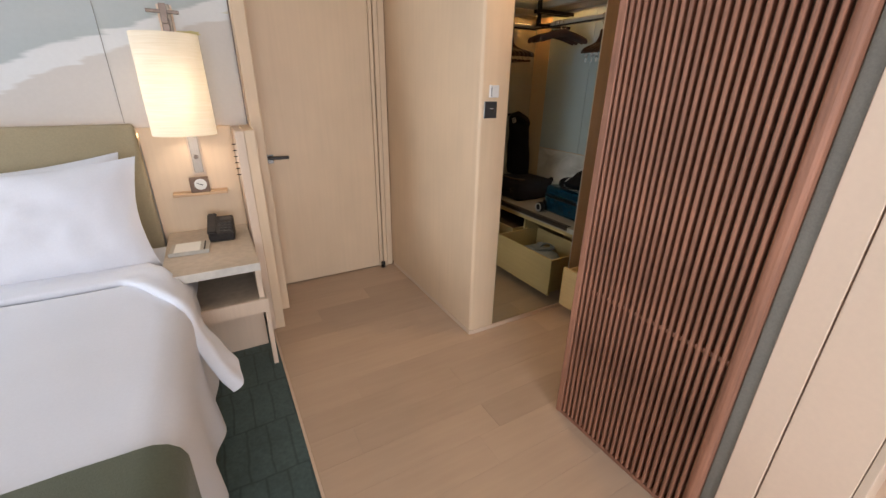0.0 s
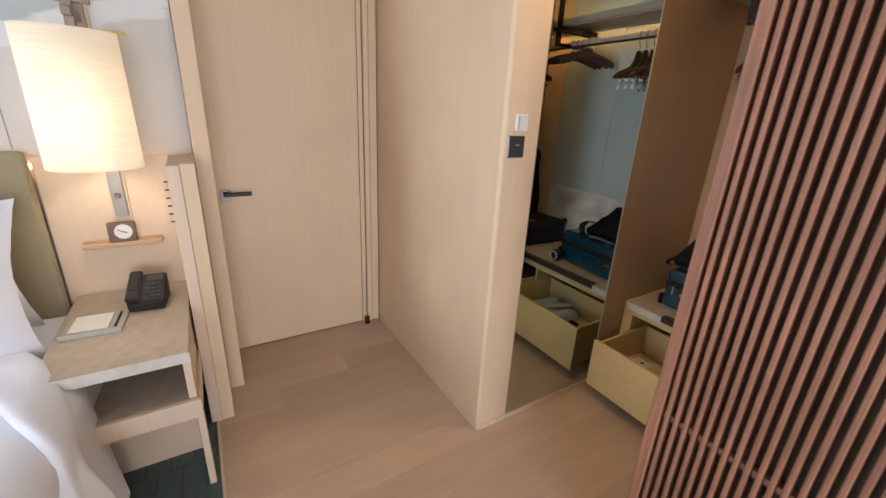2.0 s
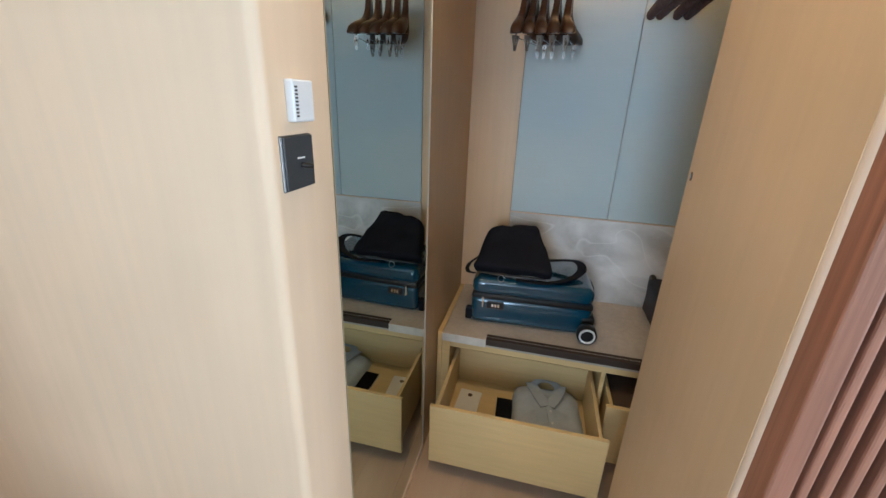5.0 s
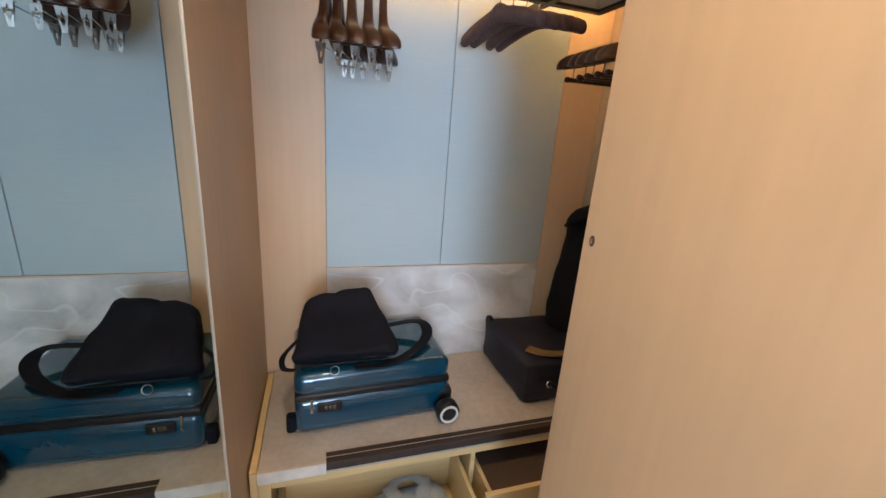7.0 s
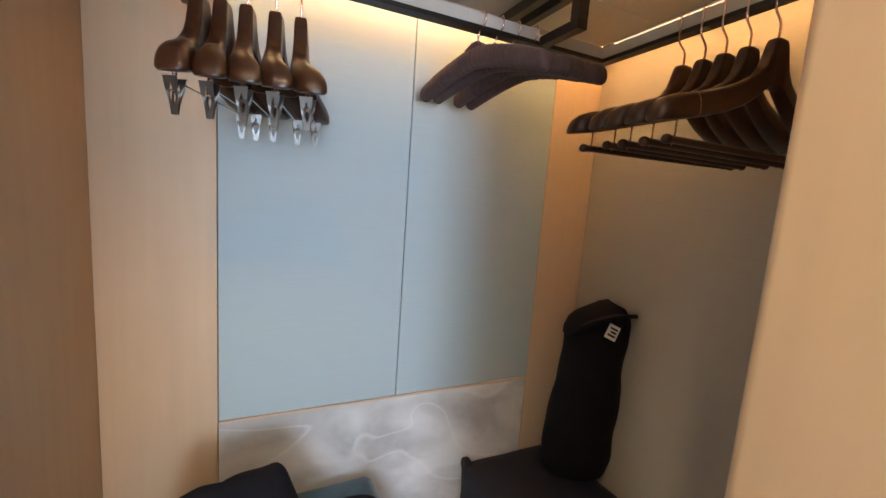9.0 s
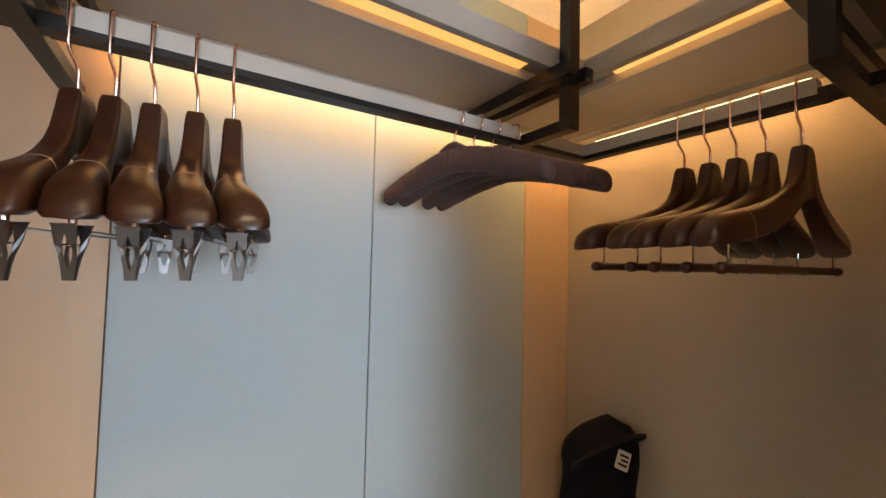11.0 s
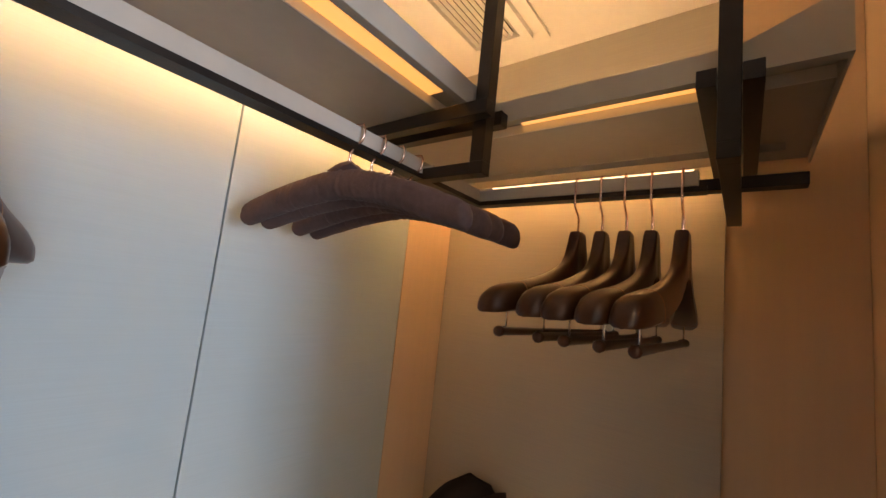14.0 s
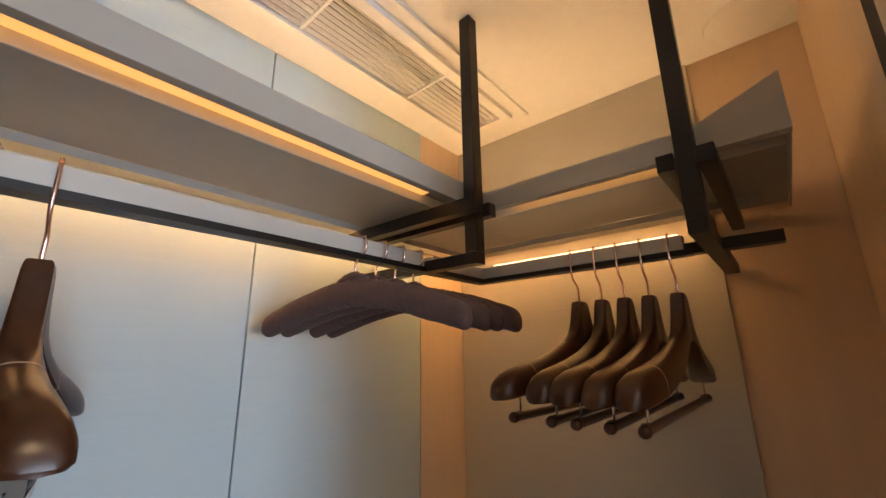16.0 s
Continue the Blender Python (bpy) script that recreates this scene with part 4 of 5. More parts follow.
RAIL_TOP = 1.9985
one = clip_hanger()
for k, (y, lean) in enumerate(((1.706, -17.0), (1.671, -13.0), (1.632, -10.5), (1.585, -11.5), (1.542, -9.0))):
    m = pose(2.545, y, RAIL_TOP, 0, 0, lean)
    if k:
        copy_thing(one, m)
    else:
        one.matrix_basis = m
one = padded_hanger()
for k, (y, lean) in enumerate(((1.169, 12.0), (1.124, 15.0), (1.078, 9.5), (1.030, 12.5))):
    m = pose(2.545, y, RAIL_TOP, 0, 0, lean)
    if k:
        copy_thing(one, m)
    else:
        one.matrix_basis = m
one = suit_hanger()
for k, (x, lean) in enumerate(((2.311, -94.5), (2.267, -89.5), (2.2255, -91.0), (2.184, -90.0), (2.1385, -91.0))):
    m = pose(x, 0.799, RAIL_TOP, 0, 0, lean)
    if k:
        copy_thing(one, m)
    else:
        one.matrix_basis = m

# ---- luggage ----


def rounded_case(lx, ly, lz, r, n=6):
    bm = bmesh.new()
    return box(bm, -lx / 2, lx / 2, -ly / 2, ly / 2, 0, lz, bevel=r, segments=n)


TOP = 0.5085
case = thing("suitcase", "glossy teal-blue hard shell suitcase lying flat on the stone bench", "suitcase", at=(2.598, 1.555, TOP), turn=(0, 0, 2.5))
part("lower_shell", rounded_case(0.38, 0.545, 0.139, 0.030), BLUE_SHELL, case, smooth=True)
b = rounded_case(0.38, 0.545, 0.088, 0.034)
bmesh.ops.translate(b, verts=b.verts[:], vec=(0, 0, 0.142))
part("upper_shell", b, BLUE_SHELL, case, smooth=True)
part("band", boxes((-0.1885, 0.1885, -0.2710, 0.2710, 0.127, 0.155), bevel=0.008, segments=3), BLACK_PLASTIC, case, "black zip band", smooth=True)
for z in (0.030, 0.100, 0.176, 0.204):
    b = bmesh.new()
    box(b, -0.1918, -0.1890, -0.215, 0.215, z - 0.004, z + 0.004, bevel=0.001)
    part("rib", b, BLUE_SHELL, case)
lock = part("lock", boxes((-0.198, -0.190, 0.12, 0.20, 0.085, 0.122), bevel=0.003), BLACK_PLASTIC, case, "black combination lock")
for k in range(3):
    part("dial", boxes((-0.200, -0.1982, 0.140 + k * 0.014, 0.149 + k * 0.014, 0.096, 0.112)), CHROME, lock)
part("zip_puller", boxes((-0.199, -0.190, 0.214, 0.222, 0.09, 0.142), bevel=0.001), CHROME, case)
for x, out in ((-0.262, -0.004), (0.215, 0.050)):
    m = Matrix.Translation((x, -0.250, 0.044)) @ pose(0, 0, 0, 0, 90, 0)
    wheel = part("wheel", disc_solid(m, 0.043, 0.046, 32, 0.006), BLACK_PLASTIC, case, smooth=True)
    ring = bmesh.new()
    rr = Matrix.Translation((x + out, -0.250, 0.044)) @ pose(0, 0, 0, 0, 90, 0)
    loft(ring, [[rr @ Vector((r * math.cos(a), r * math.sin(a), z)) for a in (2 * math.pi * k / 32 for k in range(32))] for r, z in ((0.027, 0.0), (0.034, -0.001), (0.035, 0.005), (0.027, 0.005), (0.027, 0.0))], caps=False)
    part("rim", ring, WHITE_PLASTIC, wheel, "bright ring", smooth=True)
part("wheel_housing", boxes((-0.192, 0.205, -0.286, -0.225, 0.030, 0.098), bevel=0.012, segments=3), BLACK_PLASTIC, case, smooth=True)
part("handle", boxes((-0.05, 0.05, -0.29, -0.262, 0.16, 0.185), bevel=0.008, segments=3), BLACK_PLASTIC, case, smooth=True)
part("tag", boxes((-0.17, -0.13, 0.268, 0.30, 0.0, 0.06), bevel=0.008), BLACK_NYLON, case, "black luggage tag")


def soft_box(lx, ly, lz, r, seed, amount, cuts=7):
    """A rounded bag body with an uneven, slack surface."""
    bm = bmesh.new()
    bmesh.ops.create_cube(bm, size=1)
    bmesh.ops.subdivide_edges(bm, edges=bm.edges[:], cuts=cuts, use_grid_fill=True)
    for v in bm.verts:
        p = Vector((v.co.x * lx, v.co.y * ly, (v.co.z + 0.5) * lz))
        inner = Vector((max(-lx / 2 + r, min(lx / 2 - r, p.x)), max(-ly / 2 + r, min(ly / 2 - r, p.y)), max(r, min(lz - r, p.z))))
        d = p - inner
        if d.length > 1e-6:
            p = inner + d.normalized() * min(d.length, r)
        v.co = p + amount * noise.noise_vector(p * 9 + Vector((seed, 0, 0)))
        v.co.z = max(v.co.z, 0)
    return bm


bag = thing("laptop_bag", "black nylon shoulder bag slumped on the blue suitcase", "bag", at=(2.414, 1.645, 0.735))
b = soft_box(0.080, 0.37, 0.252, 0.03, 3.1, 0.013, 22)
for v in b.verts:
    k = v.co.z / 0.232
    v.co.y = v.co.y * (1 - 0.30 * k) + 0.012 * k + 0.02 * k * k * (v.co.y < 0)
    v.co.z += 0.03 * k * (-v.co.y / 0.18)
    v.co.x += 0.016 * math.sin(k * 3.1) + 0.008 * noise.noise(v.co * 14) + 0.005 * noise.noise(Vector((v.co.y * 40, v.co.z * 16, 3)))
bmesh.ops.transform(b, matrix=pose(0.012, 0, 0.036, 0, 52, 0), verts=b.verts[:])
for v in b.verts:
    v.co.z = max(v.co.z, 0.001)
part("body", b, BLACK_NYLON, bag, smooth=True)
part("flap_seam", boxes((-0.004, 0.0, -0.15, 0.15, 0.030, 0.034)), BLACK_PLASTIC, bag)


def strap(points, width, thick, steps=10):
    """A flat band along a smooth curve through the points."""
    pts = [Vector(p) for p in points]
    line = []
    for i in range(len(pts) - 1):
        p0, p1, p2, p3 = pts[max(i - 1, 0)], pts[i], pts[i + 1], pts[min(i + 2, len(pts) - 1)]
        for k in range(steps):
            t = k / steps
            line.append(0.5 * ((2 * p1) + (p2 - p0) * t + (2 * p0 - 5 * p1 + 4 * p2 - p3) * t * t + (3 * p1 - p0 - 3 * p2 + p3) * t ** 3))
    line.append(pts[-1])
    rings = []
    for i, p in enumerate(line):
        ahead = (line[min(i + 1, len(line) - 1)] - line[max(i - 1, 0)]).normalized()
        side = ahead.cross(Vector((0.25, 0.1, 1))).normalized()
        up = side.cross(ahead)
        rings.append([p + side * (width / 2 * a) + up * (thick / 2 * c) for a, c in ((-1, -1), (1, -1), (1, 1), (-1, 1))])
    return loft(bmesh.new(), rings)


part("shoulder_strap", strap([(-0.020, -0.02, 0.022), (-0.012, -0.12, 0.014), (0.035, -0.205, 0.012), (0.095, -0.275, 0.018), (0.150, -0.312, 0.036), (0.195, -0.300, 0.056), (0.220, -0.245, 0.052), (0.225, -0.120, 0.030)], 0.042, 0.006), BLACK_NYLON, bag, "black webbing strap", smooth=True)
part("side_strap", strap([(0.0, 0.17, 0.02), (0.02, 0.205, 0.018), (0.07, 0.207, 0.035), (0.11, 0.15, 0.08)], 0.018, 0.005), BLACK_NYLON, bag, smooth=True)
b = bmesh.new()
tube(b, [(-0.022 + 0.004 * math.cos(a), 0.045 + 0.014 * math.sin(a), 0.018 + 0.014 * math.cos(a)) for a in (2 * math.pi * k / 16 for k in range(17))], 0.0015, 6)
part("ring_buckle", b, CLIP_STEEL, bag, "metal ring", smooth=True)

roller = thing("cabin_case", "navy-black soft cabin case lying on the bench with a brown strap", "suitcase", at=(2.595, 0.775, TOP), turn=(0, 0, 1.0))
b = soft_box(0.42, 0.41, 0.185, 0.03, 1.3, 0.006, 10)
part("body", b, NAVY_NYLON, roller, smooth=True)
part("zip_line", boxes((-0.2125, -0.2085, -0.17, 0.17, 0.118, 0.124), bevel=0.001), BLACK_PLASTIC, roller)
part("top_strap", strap([(-0.150, -0.17, 0.189), (-0.165, -0.08, 0.192), (-0.170, 0.02, 0.193), (-0.150, 0.10, 0.193), (-0.10, 0.145, 0.190)], 0.052, 0.008), TAN_STRAP, roller, "bronze-brown leather strap", smooth=True)
part("carry_handle", strap([(-0.215, 0.09, 0.09), (-0.235, 0.05, 0.085), (-0.24, -0.03, 0.08), (-0.235, -0.10, 0.085), (-0.212, -0.14, 0.09)], 0.024, 0.008), BLACK_NYLON, roller, smooth=True)
for y in (0.095, -0.145):
    b = bmesh.new()
    tube(b, [(-0.216 + 0.003 * math.sin(a), y + 0.014 * math.cos(a), 0.09 + 0.012 * math.sin(a)) for a in (2 * math.pi * k / 14 for k in range(15))], 0.0025, 6)
    part("buckle", b, CHROME, roller, "metal buckle", smooth=True)
for y in (0.19, -0.19):
    part("wheel", disc_solid(pose(0.20, y, 0.17, 90, 0, 0), 0.026, 0.022, 20, 0.004), BLACK_PLASTIC, roller, smooth=True)

duffel = thing("tall_bag", "tall black roll-top bag leaning in the wardrobe corner", "bag", at=(2.660, 0.618, 0.70), turn=(0, 0, -33))
b, rings = bmesh.new(), []
for k in range(25):
    u = k / 24
    w = 0.110 - 0.006 * u + 0.006 * math.sin(u * 7)
    d = 0.088 * (1 - 0.35 * u ** 3)
    if u > 0.86:
        s = max(0.12, math.sqrt(max(0, 1 - ((u - 0.86) / 0.145) ** 2)))
        w, d = w * s, d * s
    ring = []
    for j in range(26):
        a = 2 * math.pi * j / 26
        p = Vector((d * math.cos(a), w * math.copysign(abs(math.sin(a)) ** 0.75, math.sin(a)), 0.60 * u))
        p += 0.010 * noise.noise_vector(p * 11 + Vector((4, 0, 0))) + 0.006 * noise.noise_vector(p * 30) * u * u
        p.z = max(0, p.z - (0.03 * (0.5 + p.y / 0.2) if u > 0.8 else 0))
        p.y += -0.036 * u
        p.x += -0.012 * u
        ring.append(p)
    rings.append(ring)
part("body", loft(b, rings), BLACK_NYLON, duffel, smooth=True)
part("top_flap", strap([(-0.092, 0.075, 0.485), (-0.102, 0.03, 0.525), (-0.096, -0.03, 0.552), (-0.070, -0.085, 0.560), (-0.03, -0.112, 0.548)], 0.062, 0.010), BLACK_NYLON, duffel, "folded roll-top", smooth=True)
b = bmesh.new()
box(b, -0.002, 0.002, -0.018, 0.018, -0.023, 0.023, bevel=0.0018)
patch = part("patch", b, WHITE_PLASTIC, duffel, "white woven label")
patch.matrix_basis = pose(-0.0985, -0.052, 0.512, 0, 14, 8) @ pose(0, 0, 0, 24, 0, 0)
for k in range(3):
    bar = part("print_bar", boxes((-0.0032, -0.0021, -0.012, 0.012 - 0.005 * (k % 2), -0.014 + k * 0.011, -0.008 + k * 0.011)), BLACK_PLASTIC, patch)

# ---- what lies in the drawer ----
shirt = thing("folded_shirt", "folded grey cotton shirt in the open drawer", "shirt", at=(2.238, 1.420, 0.1625), turn=(0, 0, 4))


def shirt_body():
    b, n = bmesh.new(), 26
    rows = []
    for i in range(n + 1):
        row = []
        for j in range(n + 1):
            u, v = 2 * i / n - 1, 2 * j / n - 1
            edge = (1 - abs(u) ** 6) * (1 - abs(v) ** 6)
            z = 0.055 * max(0, edge) ** 0.35 + 0.012 * noise.noise(Vector((u * 2.5, v * 2.5, 1))) * edge + 0.006 * noise.noise(Vector((u * 7, v * 4, 2))) * edge
            row.append(b.verts.new((0.170 * u, 0.155 * v * (1 - 0.10 * max(0, u) ** 3) + 0.006 * noise.noise(Vector((u * 3, v, 5))), max(0.0, z))))
        rows.append(row)
    for i in range(n):
        for j in range(n):
            b.faces.new((rows[i][j], rows[i + 1][j], rows[i + 1][j + 1], rows[i][j + 1]))
    border = [row[0] for row in rows] + rows[-1][1:] + [row[-1] for row in rows[::-1]][1:] + rows[0][-2:0:-1]
    b.faces.new(border[::-1])
    return b


part("body", shirt_body(), SHIRT, shirt, smooth=True)
for k in (1, -1):
    part("collar", strap([(0.010, 0.010 * k, 0.063), (0.060, 0.036 * k, 0.069), (0.112, 0.060 * k, 0.074), (0.150, 0.068 * k, 0.070)], 0.050, 0.006), SHIRT, shirt, smooth=True)
part("neck_band", strap([(0.128, 0.064, 0.070), (0.160, 0.036, 0.078), (0.170, 0.0, 0.080), (0.160, -0.036, 0.078), (0.128, -0.064, 0.070)], 0.036, 0.006), SHIRT, shirt, smooth=True)
part("placket", strap([(0.02, -0.004, 0.061), (-0.05, -0.010, 0.061), (-0.11, -0.014, 0.060), (-0.155, -0.016, 0.045)], 0.024, 0.005), SHIRT, shirt, smooth=True)
for x in (-0.02, -0.09):
    part("button", disc_solid(Matrix.Translation((x, -0.010 + 0.04 * x, 0.0635)), 0.005, 0.003, 14), WHITE_PLASTIC, shirt, "small pale button")
card = thing("card_folder", "white card sleeve with a small emblem in the drawer", "card", at=(2.225, 1.781, 0.1395), turn=(0, 0, -3))
part("sleeve", boxes((-0.10, 0.10, -0.052, 0.052, 0.024, 0.030), bevel=0.002), PAPER, card)
part("emblem", disc_solid(pose(0.065, 0.0, 0.030, 0, 0, 0), 0.011, 0.0008, 20), BRONZE, card, "small brown oval emblem")
wallet = thing("black_booklet", "black booklet lying flat in the drawer", "booklet", at=(2.213, 1.610, 0.1625), turn=(0, 0, 2))
part("cover", boxes((-0.095, 0.095, -0.036, 0.036, 0, 0.012), bevel=0.002), BLACK_NYLON, wallet)
part("pages", boxes((-0.092, 0.0955, -0.033, 0.0363, 0.003, 0.009)), PAPER, wallet)
# ---- bed wall ----
head = thing("headboard", "olive-beige upholstered headboard on the bed wall", "headboard")
part("back_board", boxes((-2.44, -0.374, 2.955, 2.970, 0.20, 1.282), bevel=0.004), OLIVE, head)
for x0, x1 in ((-2.45, -1.409), (-1.406, -0.364)):
    part("cushion", boxes((x0, x1, 2.895, 2.9545, 0.25, 1.290), bevel=0.02, segments=4), OLIVE, head, smooth=True)
setting("panel_bedside", boxes((-0.361, 0.104, 2.955, 2.970, 0, 1.266), bevel=0.003), OAK_LIGHT, "light oak bedside wall panel", "panel")
setting("cove_light", boxes((-2.40, 0.10, 2.975, 2.985, 1.228, 1.234), (-2.40, 0.10, 2.972, 2.988, 1.215, 1.2275)), GLOW_SOFT, "warm light strip along the top of the headboard", "light strip")

fin = thing("bedside_fin", "low light oak screen wall beside the bedside table with small pegs", "partition")
part("board", boxes((0.106, 0.1515, 2.612, 2.97, 0, 1.262), bevel=0.003), OAK_PALE, fin)
part("board", boxes((0.152, 0.2065, 2.615, 2.97, 0, 1.266), bevel=0.003), OAK_LIGHT, fin)
for k in range(6):
    b = bmesh.new()
    tube(b, [(0.1065, 2.70, 1.185 - k * 0.034), (0.086, 2.70, 1.185 - k * 0.034)], 0.003, 8)
    part("peg", b, BLACK_STEEL, fin, smooth=True)

lamp = thing("wall_lamp", "lit cream silk drum lamp on a bronze wall strap", "lamp", at=(-0.125, 2.775, -0.022))
b, rings = bmesh.new(), []
for r, z in ((1.0, 1.262), (1.0, 1.27), (0.985, 1.50), (0.97, 1.742), (0.97, 1.75), (0.955, 1.75), (0.955, 1.742), (0.97, 1.50), (0.985, 1.27), (0.985, 1.262), (1.0, 1.262)):
    rings.append([Vector((0.153 * r * math.cos(a), 0.130 * r * math.sin(a), z)) for a in (2 * math.pi * k / 56 for k in range(56))])
part("shade", loft(b, rings, caps=False), SHADE, lamp, "glowing cream silk shade", smooth=True)
part("strap_frame", boxes((-0.014, 0.054, 0.168, 0.1795, 1.010, 1.90), bevel=0.002), OAK_PALE, lamp, "pale wooden strap surround")
part("strap", boxes((-0.004, 0.044, 0.152, 0.168, 1.024, 1.90), bevel=0.002), STRAP_METAL, lamp, "brushed bronze wall strap")
part("knob", disc_solid(pose(0.020, 0.152, 1.118, 90, 0, 0), 0.012, 0.012, 20, 0.003), BRONZE, lamp, smooth=True)
part("cross_arm", boxes((-0.055, 0.085, 0.02, 0.04, 1.842, 1.858), bevel=0.002), BRONZE, lamp)
part("arm", boxes((0.005, 0.033, -0.02, 0.150, 1.795, 1.825), bevel=0.002), BRONZE, lamp)
part("stem", boxes((0.004, 0.034, 0.008, 0.036, 1.745, 1.885), bevel=0.002), BRONZE, lamp)

ledge = thing("wall_ledge", "narrow oak ledge on the bedside panel", "shelf")
part("board", boxes((-0.265, 0.026, 2.912, 2.955, 0.866, 0.886), bevel=0.003), OAK_ACROSS, ledge)
part("back_strip", boxes((-0.265, 0.026, 2.943, 2.9548, 0.8865, 0.893), bevel=0.001), OAK_ACROSS, ledge)
clock = thing("bedside_clock", "small square wooden clock with a white dial", "clock", at=(-0.118, 2.928, 0.8865))
part("case", boxes((-0.050, 0.050, -0.014, 0.014, 0, 0.088), bevel=0.003), CLOCK_WOOD, clock, "brown wooden case")
part("dial", disc_solid(pose(0.006, -0.0145, 0.048, 90, 0, 0), 0.033, 0.003, 36), PAPER, clock, "white round dial")
for length, wide, turn in ((0.024, 0.0016, -62), (0.015, 0.0022, 112)):
    needle = part("clock_hand", boxes((-wide, wide, -0.001, 0.0, -0.003, length)), BLACK_PLASTIC, clock)
    needle.matrix_basis = pose(0.006, -0.0178, 0.048, 0, turn, 0)

stand = thing("bedside_table", "open pale oak bedside table with a beige stone top", "bedside table")
part("top", boxes((-0.335, 0.098, 2.240, 2.954, 0.606, 0.642), bevel=0.003), BEIGE_STONE, stand, "beige stone top")
part("front_edge", boxes((-0.335, 0.099, 2.234, 2.2395, 0.600, 0.6415)), EDGE_STONE, stand, "pale honed stone edge")
part("side", boxes((0.070, 0.096, 2.253, 2.950, 0.432, 0.6055), bevel=0.002), OAK_PALE, stand)
part("shelf", boxes((-0.335, 0.104, 2.244, 2.950, 0.412, 0.4315), bevel=0.002), BEIGE_STONE, stand, "stone shelf")
part("apron", boxes((-0.335, 0.108, 2.230, 2.2435, 0.352, 0.4305), bevel=0.002), OAK_PALE, stand)
part("leg", boxes((0.085, 0.109, 2.232, 2.270, 0.006, 0.3515), bevel=0.002), OAK_PALE, stand)
part("leg", boxes((0.085, 0.107, 2.90, 2.938, 0.006, 0.4115), bevel=0.002), OAK_PALE, stand)
part("rear_panel", boxes((-0.335, 0.084, 2.46, 2.475, 0.006, 0.4115), bevel=0.002), OAK_PALE, stand)
part("apron_side", boxes((0.090, 0.108, 2.2705, 2.899, 0.352, 0.4115), bevel=0.002), OAK_PALE, stand)

phone = thing("telephone", "dark brown desk telephone with handset and keypad on the bedside table", "telephone", at=(-0.048, 2.735, 0.6425), turn=(0, 0, -6))
PHONE = material("dark_brown_phone_plastic", (0.016, 0.011, 0.009), 0.5, grain=(0.1, 80, (1, 1, 1)), spec=0.3)
PHONE_KEY = material("grey_phone_key", (0.055, 0.048, 0.044), 0.5, grain=(0.08, 80, (1, 1, 1)), spec=0.3)


def wedge(x0, x1, y0, y1, z_front, z_back, bevel=0.004, low=0.0):
    """A block whose top slopes from its front to its back edge; low sets the underside, parallel to the top where above zero."""
    b = boxes((x0, x1, y0, y1, 0, 1))
    for v in b.verts:
        slope = (z_back - z_front) * (v.co.y - y0) / (y1 - y0)
        v.co.z = z_front + slope if v.co.z > 0.5 else (low + slope if low else 0.0)
    bmesh.ops.bevel(b, geom=b.edges[:], offset=bevel, segments=2, affect="EDGES")
    return b


part("body", wedge(-0.066, 0.066, -0.072, 0.080, 0.045, 0.112), PHONE, phone)
part("foot", boxes((-0.060, 0.060, -0.077, -0.0725, 0.004, 0.036), bevel=0.002), PHONE, phone)
part("handset", wedge(-0.070, -0.020, -0.078, 0.084, 0.060, 0.132, 0.006, 0.044), PHONE, phone, "flat slab handset")
part("handset_grip", wedge(-0.062, -0.028, -0.030, 0.036, 0.0835, 0.1135, 0.003, 0.078), PHONE, phone)
for i in range(4):
    for j in range(3):
        y0 = -0.058 + i * 0.022
        z0 = 0.0445 + (y0 + 0.072) * 0.44
        part("key", boxes((-0.006 + j * 0.021, 0.009 + j * 0.021, y0, y0 + 0.014, z0, z0 + 0.0085), bevel=0.001), PHONE_KEY, phone)
part("display", wedge(-0.008, 0.056, 0.036, 0.068, 0.0945, 0.1085, 0.002, 0.088), PHONE_KEY, phone)
tray = thing("memo_tray", "grey tray with a white memo pad and black pen", "tray", at=(-0.215, 2.60, 0.6425), turn=(0, 0, -3))
part("base", boxes((-0.095, 0.095, -0.085, 0.085, 0, 0.012), bevel=0.003), SHELF_GREY, tray)
part("lip", boxes((-0.095, 0.095, -0.090, -0.0855, 0, 0.020), bevel=0.001), SHELF_GREY, tray)
part("memo_pad", boxes((-0.072, 0.050, -0.068, 0.068, 0.0125, 0.018)), PAPER, tray, "white memo pad")
b = bmesh.new()
tube(b, [(0.072, -0.06, 0.016), (0.072, 0.065, 0.016)], 0.004, 10)
part("pen", b, BLACK_PLASTIC, tray, smooth=True)

# ---- bed ----
bed = thing("bed", "made bed with white linen and an olive runner", "bed")
BX0, BX1, BZ = -2.15, -0.245, 0.605
part("base", boxes((BX0 + 0.03, BX1 - 0.03, 0.76, 2.92, 0.05, 0.33), bevel=0.01), OLIVE, bed, "upholstered base")
part("mattress", boxes((BX0 + 0.02, BX1 - 0.02, 0.75, 2.915, 0.331, 0.575), bevel=0.04, segments=3), LINEN, bed, smooth=True)


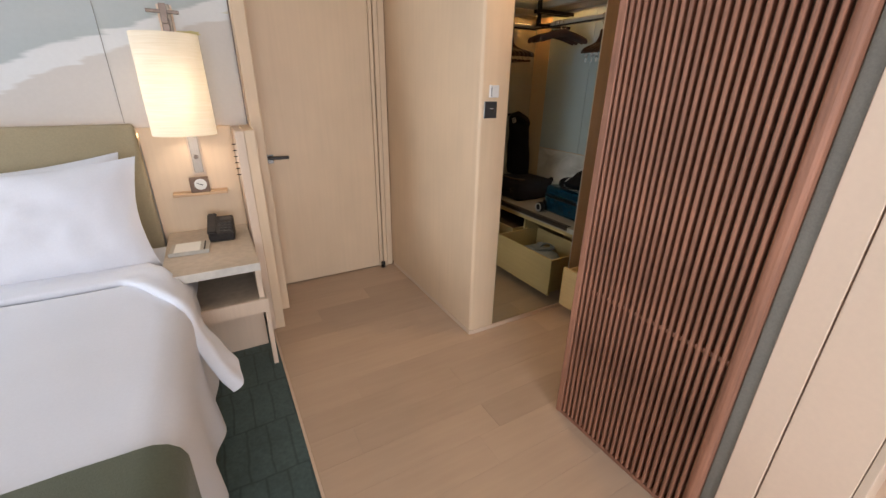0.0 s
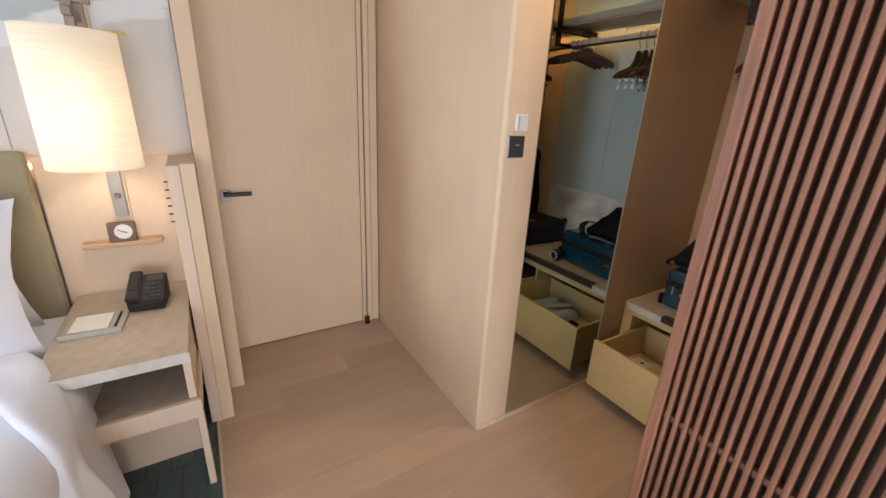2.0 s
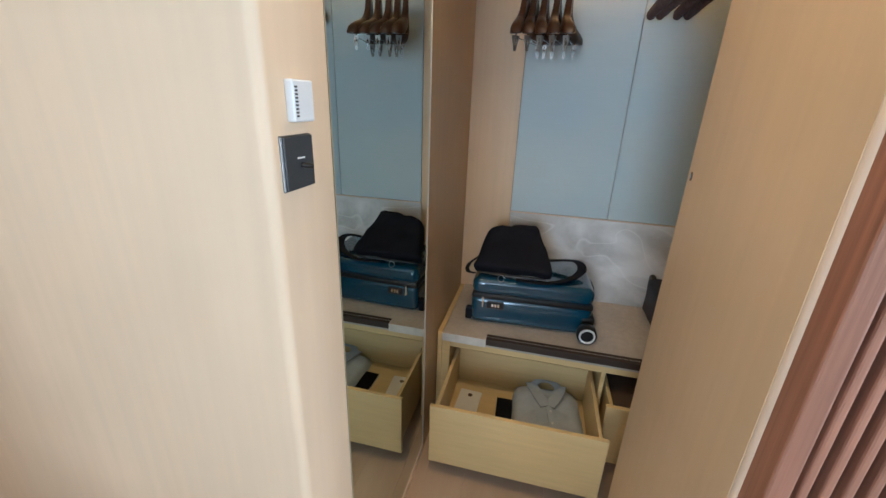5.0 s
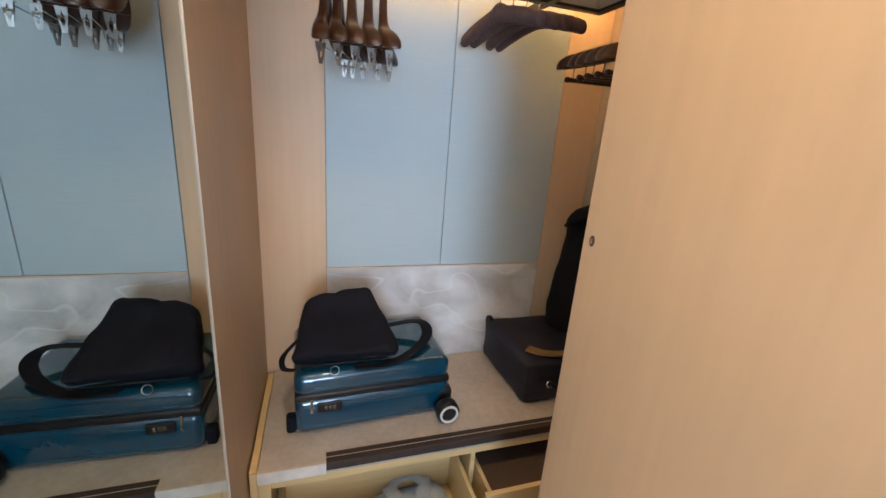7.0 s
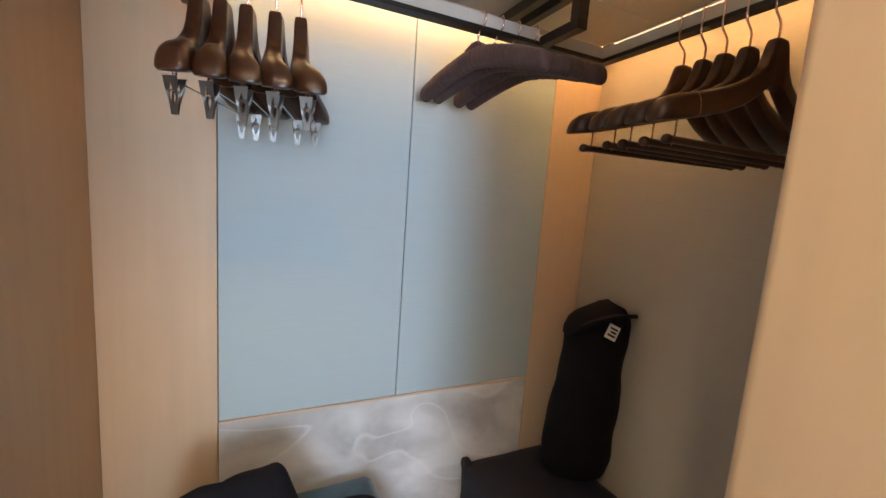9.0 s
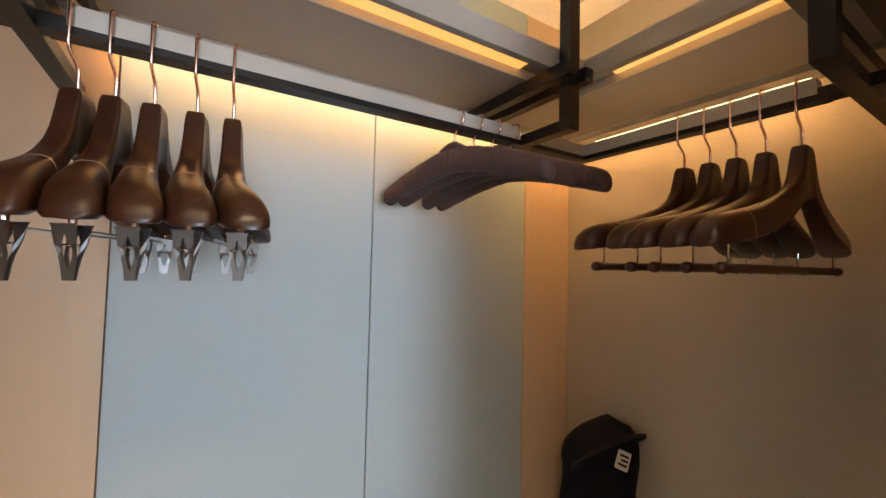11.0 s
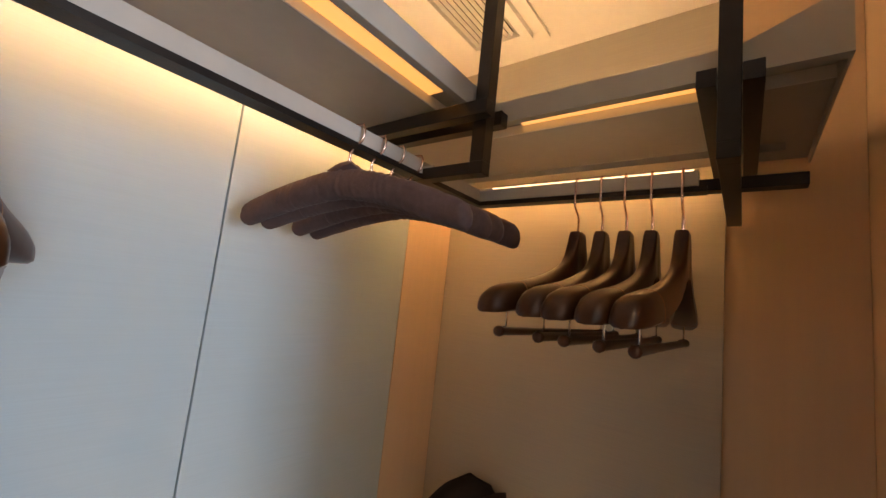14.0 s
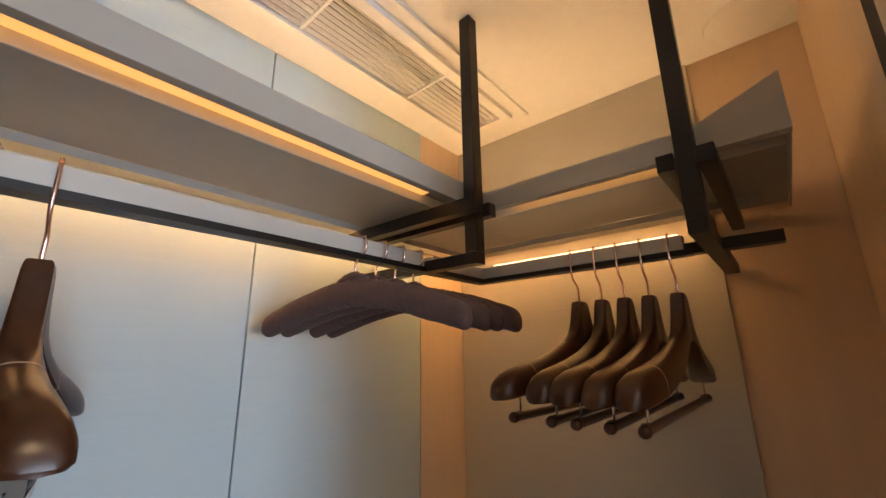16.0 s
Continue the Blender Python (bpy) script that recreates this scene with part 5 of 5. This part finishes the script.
def drape(x_edge, y0, y1, top, hem, out, thick, seed, nu=46, nv=60, corner=False, curve=0.0):
    """A cloth over the mattress: flat on top, rounded at the side, hanging with folds to the hem."""
    b, rows = bmesh.new(), []
    xc = (BX0 + BX1) / 2
    flat, r = x_edge - xc - 0.07, 0.075
    fall = top - r - hem
    total = flat + r * math.pi / 2 + fall
    for j in range(nv + 1):
        y = y0 + (y1 - y0) * j / nv
        bow = 1.0
        if corner:
            bow = 0.30 + 0.70 * max(0.0, 1 - abs(2 * j / nv - 1) ** 2.6)
        row = []
        for i in range(-nu, nu + 1):
            s = abs(i) / nu * total
            sign = 1 if i >= 0 else -1
            if s < flat:
                x, z, hang = s, top, 0
            elif s < flat + r * math.pi / 2:
                a = (s - flat) / r
                x, z, hang = flat + r * math.sin(a), top - r + r * math.cos(a), 0
            else:
                hang = (s - flat - r * math.pi / 2) / fall
                x, z = flat + r + out * bow * hang ** 1.3, top - r - fall * hang * bow
            fold = 0.022 * hang * math.sin(y * 11 + seed + 1.3 * math.sin(y * 4)) + 0.012 * hang * noise.noise(Vector((y * 9, seed, hang)))
            soft = 0.010 * noise.noise(Vector((x * 2.2 * sign, y * 2.2, seed))) + 0.003 * noise.noise(Vector((x * 8 * sign, y * 6, seed)))
            hem_wave = 0.03 * hang * math.sin(y * 5 + seed)
            along = y + curve * (1 - j / nv) * max(0.0, 1 - (s / (flat + 0.04)) ** 5)
            row.append(b.verts.new((xc + sign * (x + fold), along, z + soft * (1 - hang) + hem_wave)))
        rows.append(row)
    for a, c in zip(rows, rows[1:]):
        for i in range(2 * nu):
            b.faces.new((a[i], a[i + 1], c[i + 1], c[i]))
    bmesh.ops.recalc_face_normals(b, faces=b.faces[:])
    made = bmesh.ops.solidify(b, geom=b.faces[:], thickness=-thick)
    return b


def ease(v):
    v = min(1.0, max(0.0, v))
    return v * v * (3 - 2 * v)


def folded_band():
    """The turned-down end of the duvet: a puffy band across the bed that swings towards the foot at each side and hangs."""
    b, rings, nu, nv = bmesh.new(), [], 70, 22
    xc, r, top = (BX0 + BX1) / 2, 0.085, BZ + 0.012
    flat, fall = BX1 + 0.012 - xc - r, 0.205
    total = flat + r * math.pi / 2 + fall
    for i in range(-nu, nu + 1):
        s, sign = abs(i) / nu * total, 1 if i >= 0 else -1
        turn_at = min(1.0, max(0.0, (s - flat) / (r * math.pi / 2)))
        hang = max(0.0, (s - flat - r * math.pi / 2) / fall)
        ang = turn_at * math.pi / 2 * (1 - 0.30 * hang)
        x = min(s, flat) + r * math.sin(turn_at * math.pi / 2) + 0.13 * hang ** 1.2
        z = top - r * (1 - math.cos(turn_at * math.pi / 2)) - fall * hang
        edge = 2.30 - 0.40 * ease((s - flat + 0.20) / 0.36) - 0.24 * hang
        back = 2.62 - 0.12 * ease((s - flat + 0.45) / 0.35) - 0.46 * ease((s - flat + 0.10) / 0.28) - 0.14 * hang
        tip = 1.0 - 0.30 * ease((hang - 0.75) / 0.25)
        mid, half = (edge + back) / 2, (back - edge) / 2 * tip
        ring = []
        for k in range(2 * nv):
            a = math.pi * k / nv
            c, d = math.cos(a), math.sin(a)
            puff = 0.026 + 0.016 * max(0.0, -c) ** 2
            lift = puff * math.copysign(abs(d) ** 0.6, d) + 0.012
            y = mid + half * c
            lump = 0.007 * noise.noise(Vector((s * 5, y * 6, sign))) + (0.008 + 0.012 * hang) * noise.noise(Vector((s * 2.5, y * 17, 3 + sign)))
            lift = max(lift + lump * (d > 0), -0.012)
            ring.append(Vector((xc + sign * (x + lift * math.sin(ang)), y + 0.012 * noise.noise(Vector((s * 4, c, 9))), z + lift * math.cos(ang) + 0.02 * hang * c)))
        rings.append(ring)
    return loft(b, rings)


duvet = part("duvet", drape(BX1 + 0.01, 0.70, 2.285, BZ, 0.08, 0.015, 0.018, 0.4), LINEN, bed, "white duvet hanging over the side", smooth=True)
part("fold_back", folded_band(), LINEN, bed, "turned-down puffy white duvet edge", smooth=True)
part("runner", drape(BX1 + 0.020, 0.66, 1.16, BZ + 0.016, 0.16, 0.015, 0.010, 0.4, nv=20), RUNNER, bed, "olive woven bed runner", smooth=True)
part("sheet", drape(BX1 + 0.006, 2.10, 2.885, BZ - 0.022, 0.30, 0.01, 0.006, 5.0, nv=20), LINEN, bed, smooth=True)
for k, (x, y, z, lean, ry, wide, high) in enumerate(((-0.845, 2.785, 0.850, 79, -5, 0.84, 0.55), (-0.800, 2.610, 0.845, 70, -3, 0.90, 0.60))):
    pil = thing("pillow", "plump white cotton pillow leaning on the headboard", "pillow", "bed pillows", (x, y, z), (lean, ry, 2 - 4 * k))
    part("case", pillow_shape(bmesh.new(), wide, high, 0.20, power=3.0, wrinkle=0.022), LINEN, pil, smooth=True)
    copy_thing(pil, pose(x - 0.95, y, z, lean, -ry, 4 * k - 2))

# ---- floor planks ----
planks = bpy.data.objects["floor"]
WIDE = 0.165
rng = random.Random(7)
meshes = {}


def plank_mesh(length):
    key = round(length, 2)
    if key not in meshes:
        b = boxes((0, key - 0.0005, 0, WIDE - 0.0005, -0.006, 0), bevel=0.0003, segments=1)
        mesh = bpy.data.meshes.new("plank")
        b.to_mesh(mesh)
        b.free()
        mesh.materials.append(PLANK_WOOD)
        meshes[key] = mesh
    return meshes[key]


y, row = -3.046, 0
while y < 3.24:
    x = 0.139 - (0.479 if row in (26, 28) else rng.choice((0.0, 0.4, 0.8, 1.1)))
    while x < 2.80:
        length = 1.3 if row in (26, 28) else rng.choice((1.1, 1.3, 1.5))
        x0, x1 = max(x, 0.139), min(x + length, 2.825)
        if x1 - x0 > 0.05:
            ob = new("plank", plank_mesh(x1 - x0))
            ob.location = (x0, y, 0)
            ob.parent = planks
        x += length
    y += WIDE
    row += 1
